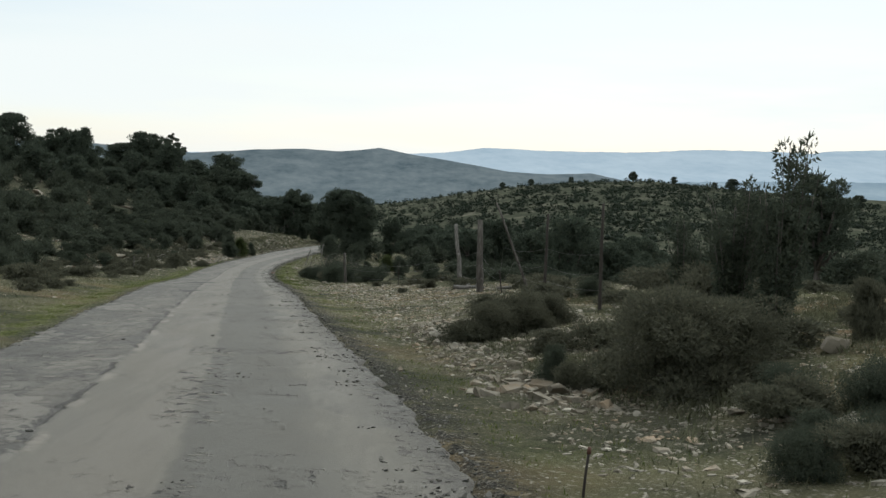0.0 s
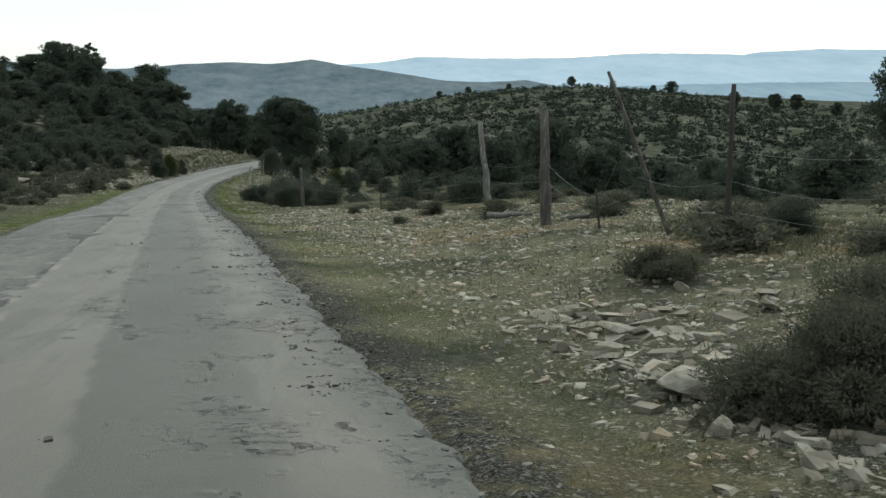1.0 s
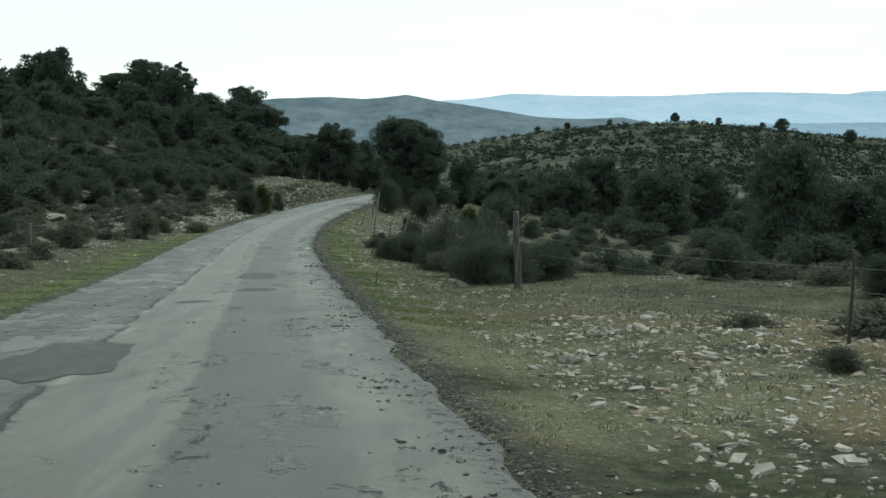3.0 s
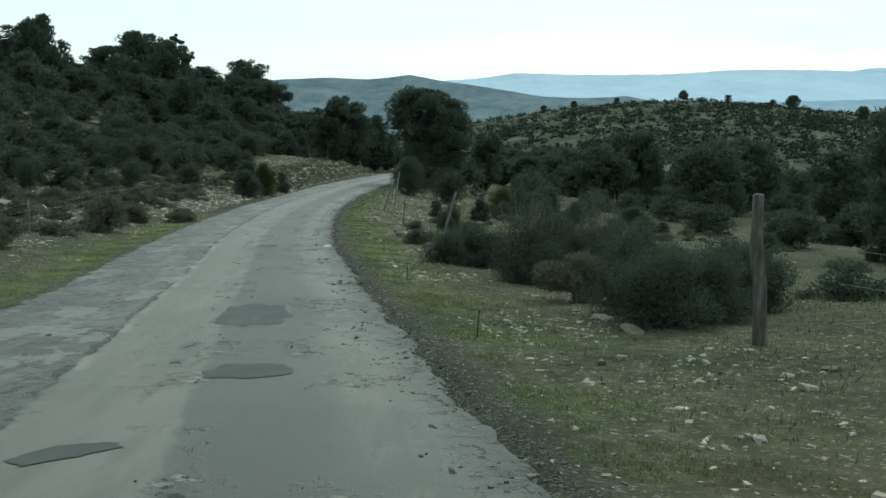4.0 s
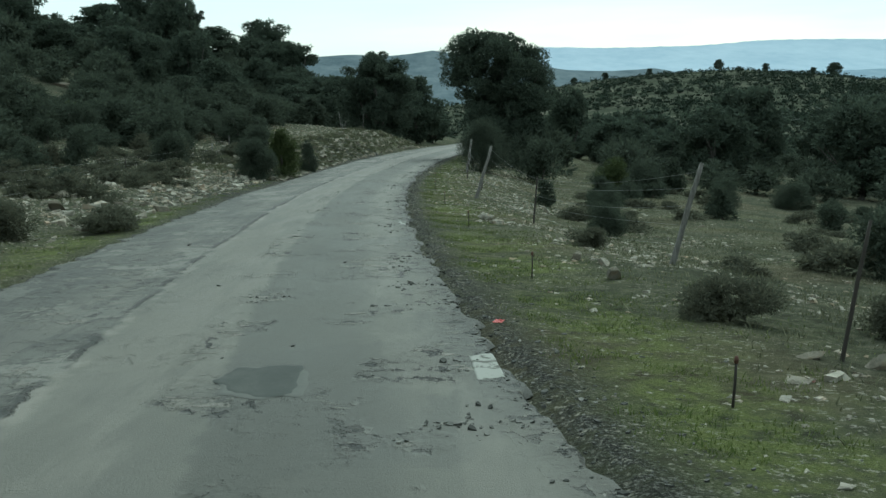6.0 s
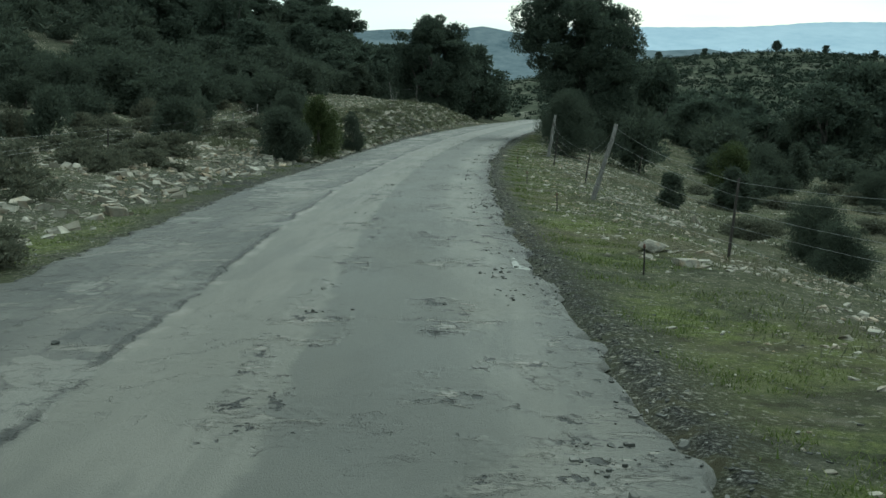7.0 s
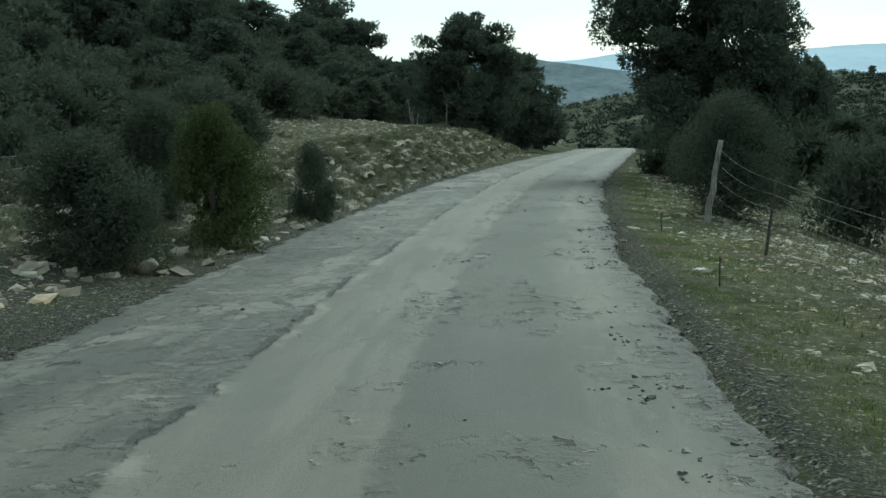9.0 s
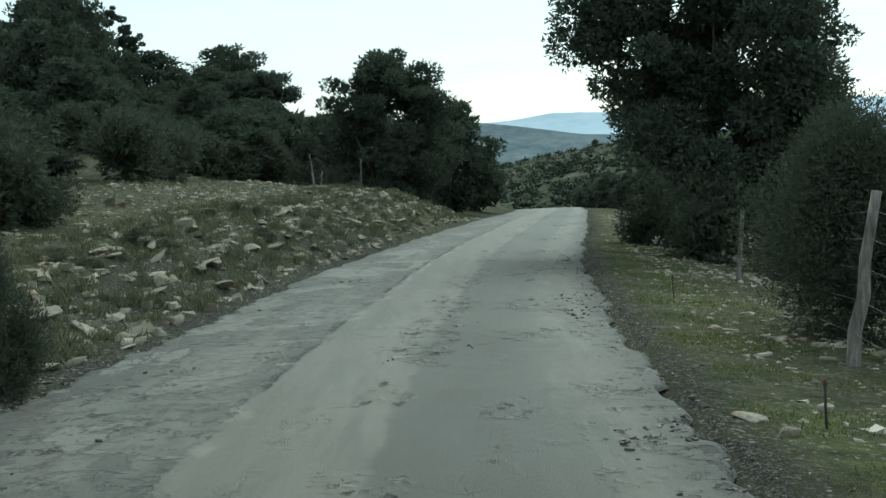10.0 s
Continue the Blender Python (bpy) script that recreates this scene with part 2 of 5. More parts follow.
def flake_material():
    k = Mat("asphalt_flakes", 0.85)
    f = k.noise(60, 4, 0.7)
    c = k.ramp(k.island(), [(0.0, (0.045, 0.044, 0.038)), (0.6, (0.085, 0.083, 0.072)), (1.0, (0.22, 0.208, 0.18))])
    k.color(k.mix(k.math("MULTIPLY", k.step(f, 0.5, 0.6), 0.35), c, (0.05, 0.05, 0.048)))
    k.bump(f, 0.6, 0.006)
    return k.m


def plain(name, color, rough=0.7, metal=0.0):
    k = Mat(name, rough, metal)
    v = k.noise(30, 4, 0.6)
    k.color(k.mix(v, tuple(c * 0.75 for c in color), tuple(min(1, c * 1.2) for c in color)))
    k.bump(v, 0.2, 0.003)
    return k.m


def patch_material():
    """Smooth dark repair asphalt, dusty in blots, with grains of pale grit."""
    k = Mat("dark_patch_asphalt", 0.92)
    blot = k.noise(1.9, 7, 0.68, (1.3, 0.7, 1))
    fine = k.noise(85, 3, 0.7)
    crumb = k.noise(14, 6, 0.7)
    c = k.ramp(blot, [(0.36, (0.038, 0.041, 0.036)), (0.52, (0.047, 0.050, 0.044)), (0.68, (0.068, 0.069, 0.060))])
    c = k.mix(k.math("MULTIPLY", k.step(crumb, 0.62, 0.66), 0.35), c, (0.10, 0.096, 0.084))
    c = k.mix(k.math("MULTIPLY", k.step(fine, 0.6, 0.7), 0.15), c, (0.15, 0.142, 0.125))
    c = k.mix(k.math("MULTIPLY", k.step(fine, 0.42, 0.3), 0.3), c, (0.028, 0.029, 0.026))
    k.color(c)
    k.bump(k.math("ADD", k.math("MULTIPLY", fine, 0.3), k.math("MULTIPLY", crumb, 0.4)), 0.3, 0.01)
    return k.m


def painted_haze_material(name, low, high, scale, glow):
    """Far hills, a backdrop: distance haze painted into the colours, with a faint glow for the air."""
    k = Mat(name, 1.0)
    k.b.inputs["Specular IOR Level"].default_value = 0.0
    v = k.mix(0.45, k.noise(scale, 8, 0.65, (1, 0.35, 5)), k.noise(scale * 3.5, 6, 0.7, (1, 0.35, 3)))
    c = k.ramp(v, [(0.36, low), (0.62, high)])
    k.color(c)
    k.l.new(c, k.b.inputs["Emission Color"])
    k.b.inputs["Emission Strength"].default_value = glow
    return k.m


ASPHALT = asphalt_material()
GROUND = ground_material()
OAK = leaf_material("holm_oak_leaves", (0.052, 0.066, 0.050), (0.065, 0.081, 0.060), (0.088, 0.106, 0.073), 0.26)
JUNIPER = leaf_material("juniper_needles", (0.050, 0.061, 0.046), (0.063, 0.075, 0.054), (0.085, 0.099, 0.068), 0.24)
BRIGHT = leaf_material("fresh_juniper_needles", (0.032, 0.042, 0.020), (0.058, 0.074, 0.029), (0.120, 0.140, 0.052), 0.25)
SCRUB = leaf_material("far_scrub_leaves", (0.020, 0.028, 0.020), (0.030, 0.040, 0.028), (0.045, 0.057, 0.038), 0.1)
HEATH = leaf_material("heath_twigs", (0.068, 0.071, 0.052), (0.092, 0.094, 0.066), (0.132, 0.132, 0.090), 0.28)
GRASS = leaf_material("grass_blades", (0.048, 0.068, 0.020), (0.098, 0.124, 0.036), (0.170, 0.184, 0.068), 0.3)
STRAW = leaf_material("dry_grass_blades", (0.068, 0.072, 0.042), (0.112, 0.114, 0.068), (0.200, 0.192, 0.125), 0.2)
TUSSOCK = leaf_material("tussock_blades", (0.070, 0.075, 0.046), (0.108, 0.113, 0.068), (0.165, 0.165, 0.104), 0.25)
BARK = bark_material()
POST = post_material()
STONE = stone_material()
TANSTONE = stone_material("tan_limestone", 1.0)
IRON = plain("rusty_iron", (0.055, 0.047, 0.04), 0.85, 0.2)
WIRE = plain("dull_wire", (0.24, 0.235, 0.225), 0.7, 0.4)
RED = plain("faded_red_plastic", (0.11, 0.055, 0.04), 0.75)
ROADPAINT = paint_material()
PATCH = patch_material()
FLAKE = flake_material()
RIM = plain("crumbled_pale_asphalt", (0.1, 0.099, 0.088), 0.95)
REDSCRAP = plain("torn_red_wrapper", (0.36, 0.035, 0.03), 0.6)
PAPER = plain("pale_paper", (0.4, 0.4, 0.36), 0.8)
# bluish colours and glow stand in for the haze of the air
HILL = painted_haze_material("hazed_hill_slopes", (0.050, 0.070, 0.082), (0.108, 0.130, 0.140), 0.012, 0.55)
MESA = painted_haze_material("hazed_tableland", (0.188, 0.245, 0.296), (0.245, 0.300, 0.345), 0.004, 0.7)
PLAINS = painted_haze_material("hazed_plain", (0.128, 0.178, 0.218), (0.185, 0.235, 0.272), 0.006, 0.6)

# ---------------- helpers for meshes ----------------


def mesh_object(name, verts, faces, material, parent=None, smooth=False, attrs=None):
    me = bpy.data.meshes.new(name)
    me.from_pydata([tuple(v) for v in verts], [], [tuple(f) for f in faces])
    me.materials.append(material)
    for key, values in (attrs or {}).items():
        a = me.attributes.new(key, "FLOAT", "POINT")
        a.data.foreach_set("value", np.asarray(values, dtype=np.float32))
    if smooth:
        me.polygons.foreach_set("use_smooth", [True] * len(me.polygons))
    me.update()
    ob = new(name, me)
    if parent is not None:
        ob.parent = parent
    return ob


def part(name, bm, material, parent, label="", smooth=False):
    """One mesh object out of a bmesh, under a thing or a part."""
    me = bpy.data.meshes.new(name)
    bm.to_mesh(me)
    bm.free()
    me.materials.append(material)
    if smooth:
        me.polygons.foreach_set("use_smooth", [True] * len(me.polygons))
    ob = new(name, me)
    if parent is not None:
        ob.parent = parent
    return tagged(ob, label)


def tube(points, radii, sides=6):
    """Vertices and faces of a tapering limb along points."""
    pts = [Vector(p) for p in points]
    verts, faces = [], []
    for i, p in enumerate(pts):
        d = (pts[min(i + 1, len(pts) - 1)] - pts[max(i - 1, 0)]).normalized()
        a = d.cross(Vector((0.31, 0.95, 0.05))).normalized()
        b = d.cross(a)
        for s in range(sides):
            w = 2 * math.pi * s / sides
            verts.append(p + (a * math.cos(w) + b * math.sin(w)) * radii[i])
    for i in range(len(pts) - 1):
        for s in range(sides):
            n = (s + 1) % sides
            faces.append((i * sides + s, i * sides + n, (i + 1) * sides + n, (i + 1) * sides + s))
    faces.append(tuple(range(sides))[::-1])
    faces.append(tuple(range((len(pts) - 1) * sides, len(pts) * sides)))
    return verts, faces


def leaf_cloud(rng, centres, radii, count, size, flat=0.8, droop=0.0, wide=0.22):
    """Arrays of many small bent leaf sprays in shells round the given clump centres."""
    centres, radii = np.asarray(centres, float), np.asarray(radii, float)
    if radii.ndim == 1:
        radii = np.repeat(radii[:, None], 3, 1) * [1, 1, flat]
    pick = rng.choice(len(centres), count, p=radii.prod(1) ** 0.67 / (radii.prod(1) ** 0.67).sum())
    d = rng.normal(size=(count, 3))
    d /= np.linalg.norm(d, axis=1, keepdims=True)
    r = rng.uniform(0.45, 1.0, (count, 1)) ** 0.5 * rng.uniform(0.82, 1.12, (count, 1))
    p = centres[pick] + d * r * radii[pick]
    out = d + rng.normal(scale=0.55, size=(count, 3)) + [0, 0, 0.25 - droop]
    out /= np.linalg.norm(out, axis=1, keepdims=True)
    side = np.cross(out, rng.normal(size=(count, 3)))
    side /= np.linalg.norm(side, axis=1, keepdims=True) + 1e-9
    s = size * rng.uniform(0.6, 1.35, (count, 1))
    up = np.cross(side, out)
    s = s * 1.2
    v = np.stack([p - side * s * wide + up * s * 0.1, p + out * s, p + side * s * wide], 1).reshape(-1, 3)
    f = np.arange(count * 3).reshape(-1, 3)
    return v, f


def mesh_from_arrays(name, v, f, material):
    me = bpy.data.meshes.new(name)
    me.vertices.add(len(v))
    me.vertices.foreach_set("co", np.asarray(v, np.float32).ravel())
    k = f.shape[1]
    me.loops.add(f.size)
    me.loops.foreach_set("vertex_index", np.asarray(f, np.int32).ravel())
    me.polygons.add(len(f))
    me.polygons.foreach_set("loop_start", np.arange(0, f.size, k, dtype=np.int32))
    me.polygons.foreach_set("use_smooth", np.zeros(len(f), bool))
    me.materials.append(material)
    me.update(calc_edges=True)
    return me


# ---------------- the lie of the land ----------------
# the road's middle: along y, its x and its height
ROAD_Y = [-60, -30, 0, 11.3, 22.3, 33, 43.3, 53.3, 62.8, 72.1, 81.7, 91.6, 102, 113, 124, 136, 148, 165, 184, 205, 240, 300, 400]
ROAD_X = [2.5, 1.3, -1.06, -2.24, -3.61, -4.92, -6.22, -7.43, -8.51, -9.49, -10.12, -10.44, -10.4, -9.85, -8.8, -7.1, -5.5, -3.2, -1.2, 0.6, 4, 12, 30]
ROAD_Z = [5.6, 2.8, 0.0, -1.05, -2.03, -2.99, -4.04, -5.12, -6.08, -6.86, -7.62, -8.34, -9.08, -9.76, -10.35, -11.0, -11.75, -12.9, -14.25, -16.2, -20.5, -29, -44]
HALF = 2.43


def spline(ys, vs):
    """Smooth curve through the given stations."""
    ys, vs = np.array(ys, float), np.array(vs, float)
    m = np.gradient(vs, ys)

    def at(y):
        y = np.clip(np.asarray(y, float), ys[0], ys[-1])
        i = np.clip(np.searchsorted(ys, y) - 1, 0, len(ys) - 2)
        h = ys[i + 1] - ys[i]
        t = (y - ys[i]) / h
        return ((2 * t**3 - 3 * t**2 + 1) * vs[i] + (t**3 - 2 * t**2 + t) * h * m[i] + (-2 * t**3 + 3 * t**2) * vs[i + 1] + (t**3 - t**2) * h * m[i + 1])

    return at


road_x, road_z = spline(ROAD_Y, ROAD_X), spline(ROAD_Y, ROAD_Z)
SIDE_Y = [-60, 0, 15, 35, 53, 70, 97, 112, 140, 153, 200, 300]
RIGHT_U = [2.43, 3.2, 4.5, 8, 14, 30, 60, 110]
RIGHT = [[0, -.06, 0, .3, .6, -1, -5, -13], [0, -.06, 0, .3, .6, -1, -5, -13], [0, -.08, 0, .55, .9, 0, -4, -12],
         [0, -.08, -.03, .22, .3, -.4, -4, -12], [0, -.08, -.1, 0, .2, -.6, -4, -12], [0, -.08, -.12, -.7, -1.1, -1.9, -5, -13],
         [0, -.08, -.15, -1.05, -1.5, -2.6, -6, -13], [0, -.08, -.2, -1.0, -1.7, -3.2, -7, -13], [0, -.08, -.2, -.9, -1.8, -3.5, -7, -12], [0, -.08, -.2, -.9, -1.8, -3.5, -6.8, -11.6],
         [0, -.08, -.2, -.9, -1.8, -3.5, -6, -10], [0, -.1, -.2, -.6, -1, -2, -4, -6]]
LEFT_U = [2.43, 3.4, 4.6, 8, 14, 30, 60, 110]
LEFT = [[0, -.05, .05, .3, .8, 3, 6, 9], [0, -.05, .05, .3, .8, 3, 6, 9], [0, -.05, .05, .3, .8, 3, 6, 9],
        [0, -.05, .05, .3, .8, 3.2, 7, 10], [0, -.05, .05, .3, .9, 3.5, 8, 11], [0, -.04, .1, .4, 1.1, 4, 9, 12],
        [0, 0, .2, .5, 1.4, 4.6, 9.5, 12], [0, .1, .5, .9, 2.0, 5.6, 10.5, 13], [0, .75, 1.35, 1.55, 2.7, 7, 11.5, 14], [0, .0, .1, .35, 1.8, 7.2, 11.6, 13.8],
        [0, .15, .8, 1.5, 3.2, 9.5, 13, 13], [0, .1, .5, 1, 2, 4, 4, 0]]
RIDGE_AZ = [-180, -12, -3, 0, 3, 4.6, 7.5, 10.4, 14, 18, 22, 25, 29, 40, 80, 180]
RIDGE_EL = [-3.2, -3.2, -3.0, -2.8, -2.35, -2.05, -1.62, -1.33, -1.1, -1.4, -1.78, -1.95, -2.4, -2.6, -3.0, -3.2]


def table(values, us, u, y):
    """Height beside the road by bilinear reading of a small table."""
    values, ys = np.array(values, float), np.array(SIDE_Y, float)
    y = np.clip(y, ys[0], ys[-1])
    i = np.clip(np.searchsorted(ys, y) - 1, 0, len(ys) - 2)
    t = (y - ys[i]) / (ys[i + 1] - ys[i])
    t = t * t * (3 - 2 * t)
    j = np.clip(np.searchsorted(us, u) - 1, 0, len(us) - 2)
    us = np.array(us)
    s = np.clip((u - us[j]) / (us[j + 1] - us[j]), 0, 1)
    a = values[i, j] * (1 - s) + values[i, j + 1] * s
    b = values[i + 1, j] * (1 - s) + values[i + 1, j + 1] * s
    return a * (1 - t) + b * t


def waves(x, y, seed, scale):
    """Cheap smooth unevenness."""
    r = np.random.RandomState(seed)
    z = np.zeros_like(x, dtype=float)
    for k in range(9):
        a, p = r.uniform(0, 2 * math.pi, 2)
        f = 2 * math.pi / scale * r.uniform(0.5, 2.4)
        z += np.sin((x * math.cos(a) + y * math.sin(a)) * f + p) / 3.0 / (1 + 0.5 * k)
    return z


def land(x, y):
    """Height of the ground (the road's own sheet lies on it)."""
    x, y = np.asarray(x, float), np.asarray(y, float)
    u = x - road_x(y)
    side = np.where(u > 0, table(RIGHT, RIGHT_U, np.abs(u), y), table(LEFT, LEFT_U, np.abs(u), y))
    au = np.abs(u)
    rough = np.clip((au - 3.0) / 6, 0, 1)
    near = road_z(y) + side + rough * (0.12 * waves(x, y, 3, 6.0) + 0.2 * waves(x, y, 4, 19.0)) + np.clip((au - 2.6) / 2, 0, 1) * 0.03 * waves(x, y, 5, 1.7)
    bank = np.clip((-u - 2.6) / 0.6, 0, 1) * np.clip((7.5 + u) / 1.5, 0, 1) * np.clip((y - 102) / 8, 0, 1) * np.clip((156 - y) / 6, 0, 1)
    near = near + bank * (0.13 * waves(x, y, 6, 2.2) + 0.06 * waves(x, y, 7, 1.1))
    near = near - 0.10 * (au < HALF - 0.05)
    r = np.hypot(x, y)
    az = np.degrees(np.arctan2(x, y))
    crest = 860 * np.tan(np.radians(np.interp(az, RIDGE_AZ, RIDGE_EL)))
    low = np.minimum(crest - 8, -30)
    t = np.clip((r - 330) / 520, 0, 1)
    t = t * t * (3 - 2 * t)
    far = low * (1 - t) + crest * t + 2.2 * waves(x, y, 8, 160) * np.clip((r - 200) / 300, 0, 1) * (r < 800)
    drop = np.clip((r - 880) / 900, 0, 1)
    far = far - drop * 60
    w = np.clip((np.maximum(au - 60, (y - 210) * 0.6)) / 110, 0, 1)
    w = w * w * (3 - 2 * w)
    return near * (1 - w) + far * w


def ground_z(x, y):
    return float(land(np.array([x]), np.array([y]))[0])


def stations(stops):
    """Uneven steps from a list of (end, step)."""
    out, at = [], stops[0][0]
    for end, step in stops[1:]:
        while at < end - 1e-6:
            out.append(at)
            at += step
        at = end
    return np.array(out + [at])


def build_ground():
    ys = stations([(-4600, 0), (-1000, 900), (-200, 160), (-20, 20), (6, 2), (60, 0.55), (100, 0.5), (150, 0.4), (160, 1.2), (260, 5), (420, 12), (1000, 32), (1800, 160), (4600, 700)])
    half = stations([(2.2, 0), (5, 0.28), (12, 0.5), (24, 1.2), (60, 3), (160, 9), (420, 22), (1000, 50), (2000, 250), (4600, 650)])
    us = np.concatenate([-half[::-1], [-1.2, 0, 1.2], half])
    yy, uu = np.meshgrid(ys, us, indexing="ij")
    xx = uu + road_x(yy)
    zz = land(xx, yy)
    nu, n = len(us), len(ys)
    f = (np.arange(n - 1)[:, None] * nu + np.arange(nu - 1)[None]).ravel()
    faces = np.stack([f, f + 1, f + nu + 1, f + nu], 1)
    v = np.stack([xx.ravel(), yy.ravel(), zz.ravel()], 1)
    me = mesh_from_arrays("ground", v, faces, GROUND)
    au, u, y = np.abs(uu).ravel(), uu.ravel(), yy.ravel()
    blot = waves(xx.ravel(), y, 11, 5.0)
    green = np.clip(1.2 - np.abs(au - 3.0) / 0.75, 0, 1) * (u < 0) * np.clip((96 - y) / 12, 0.15, 1) + np.clip(0.5 * blot, 0, 0.5) * (au < 16) * np.where((u > 0) & (y < 45), 0.75, 1)
    green += np.clip(1.25 - np.abs(u - 3.5) / 0.95, 0, 1) * np.clip(0.75 + 0.8 * blot, 0.15, 1) * np.clip((y - 46) / 24, 0.18, 1) * np.clip((97 - y) / 12, 0.4, 1) * (u > 0)
    gravel = np.clip(1.2 - np.abs(au - 2.5) / 0.33, 0, 1) * (u > 0) + np.clip(1 - np.abs(au - 2.5) / 0.35, 0, 1) * 0.6 * (u < 0)
    gravel += np.clip(1 - np.hypot(u - 4.4, (y - 16) / 4) / 2.8, 0, 1) * 0.8
    gravel += np.clip((5.2 - au) / 1.2, 0, 1) * (u < 0) * np.clip((y - 84) / 8, 0, 1) * (y < 130) * 0.85
    far = np.clip((np.hypot(xx.ravel(), y) - 130) / 120, 0, 1)
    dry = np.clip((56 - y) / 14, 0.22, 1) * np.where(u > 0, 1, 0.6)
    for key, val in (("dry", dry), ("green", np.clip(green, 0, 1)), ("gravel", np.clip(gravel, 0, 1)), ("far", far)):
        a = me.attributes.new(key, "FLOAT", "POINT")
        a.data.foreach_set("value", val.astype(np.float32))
    me.polygons.foreach_set("use_smooth", [True] * len(me.polygons))
    return tagged(new("ground", me), "dry stony heath ground with thin grass beside the road", "ground", kind="structure")


def build_road():
    ys = stations([(-40, 0), (0, 2), (118, 0.12), (140, 0.6), (260, 2)])
    us = np.concatenate([np.linspace(-1, -0.93, 4), np.linspace(-0.86, 0.86, 25), np.linspace(0.93, 1, 4)])
    rng = np.random.RandomState(5)
    jr = 0.09 * waves(ys, ys * 0, 41, 7.0) + 0.09 * waves(ys, ys * 0, 42, 1.6) + 0.05 * waves(ys, ys * 0, 45, 0.5) + rng.normal(0, 0.018, len(ys)) - 0.08
    jl = 0.1 * waves(ys, ys * 0, 43, 8.0) + 0.08 * waves(ys, ys * 0, 44, 1.0) + rng.normal(0, 0.05, len(ys))
    verts, across, track = [], [], []
    for i, y in enumerate(ys):
        for s in us:
            w = HALF + (jr[i] if s > 0 else jl[i]) * abs(s) ** 6
            u = s * w
            z = 0.012 + 0.04 * (1 - s * s) - 0.05 * (abs(s) > 0.985)
            verts.append((float(road_x(y)) + u, y, float(road_z(y)) + z + 0.006 * math.sin(3.1 * u + 0.7 * y)))
            across.append(u)
            track.append(max(0.6 * math.exp(-((u - 1.75) / 0.34) ** 2), math.exp(-((u - 0.1) / 0.36) ** 2), 0.9 * math.exp(-((u + 1.15 + 0.12 * math.sin(0.4 * y)) / 0.3) ** 2)))
    nu = len(us)
    faces = [(i * nu + j, i * nu + j + 1, (i + 1) * nu + j + 1, (i + 1) * nu + j) for i in range(len(ys) - 1) for j in range(nu - 1)]
    ob = mesh_object("road", verts, faces, ASPHALT, smooth=True, attrs={"across": across, "track": track})
    return tagged(ob, "narrow old grey asphalt road with broken edges", "road", kind="structure")


build_ground()
road = build_road()


# ---------------- far hills ----------------
def ridge_backdrop(name, label, dist, az, el, foot_el, material, seed, wiggle):
    """A far range of hills: a crest with slopes towards the viewer."""
    a = np.arange(-60, 70.01, 0.25)
    rows = 9
    base = np.interp(a, az, el)
    w = waves(a * 10, a * 0, seed, 14) * wiggle
    verts = []
    for r in range(rows):
        t = r / (rows - 1)
        d = dist * (1 - 0.28 * t)
        e = base + w * (1 - t)
        z = dist * np.tan(np.radians(e)) * (1 - t) ** 1.4 + d * math.tan(radians(foot_el)) * (1 - (1 - t) ** 1.4)
        z = z + waves(a * 60 + r * 40, a * 0 + r * 90, seed + 1, 160) * dist * 0.0012 * math.sin(math.pi * t)
        for ai, zi in zip(a, z):
            verts.append((d * math.sin(radians(ai)), d * math.cos(radians(ai)), zi))
    n = len(a)
    faces = [(r * n + i, r * n + i + 1, (r + 1) * n + i + 1, (r + 1) * n + i) for r in range(rows - 1) for i in range(n - 1)]
    return tagged(mesh_object(name, verts, faces, material, smooth=True), label, "hills", kind="structure")


ridge_backdrop("backdrop_tableland", "tableland on the horizon, painted pale blue for haze", 4300,
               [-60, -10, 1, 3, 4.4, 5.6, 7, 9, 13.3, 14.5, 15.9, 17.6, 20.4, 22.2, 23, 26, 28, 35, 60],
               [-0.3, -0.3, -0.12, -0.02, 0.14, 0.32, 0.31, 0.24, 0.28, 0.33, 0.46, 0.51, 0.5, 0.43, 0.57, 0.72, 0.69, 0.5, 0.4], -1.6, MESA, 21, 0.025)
ridge_backdrop("backdrop_plain", "plain below the tableland, painted blue-grey for haze", 3300,
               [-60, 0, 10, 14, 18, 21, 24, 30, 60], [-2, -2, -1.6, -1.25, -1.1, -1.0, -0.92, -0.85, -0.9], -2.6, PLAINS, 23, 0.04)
ridge_backdrop("backdrop_hill", "rounded hills beyond the valley, painted blue-grey for haze", 2300,
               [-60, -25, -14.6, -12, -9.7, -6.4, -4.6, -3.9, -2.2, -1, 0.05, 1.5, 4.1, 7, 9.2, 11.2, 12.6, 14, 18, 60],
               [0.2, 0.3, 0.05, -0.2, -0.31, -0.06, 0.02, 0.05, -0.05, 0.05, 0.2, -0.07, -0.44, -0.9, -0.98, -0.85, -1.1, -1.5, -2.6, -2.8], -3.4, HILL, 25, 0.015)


# ---------------- plants ----------------
def empty(name, m=None):
    ob = new(name)
    ob.empty_display_size = 0.3
    if m is not None:
        ob.matrix_basis = m
    return ob


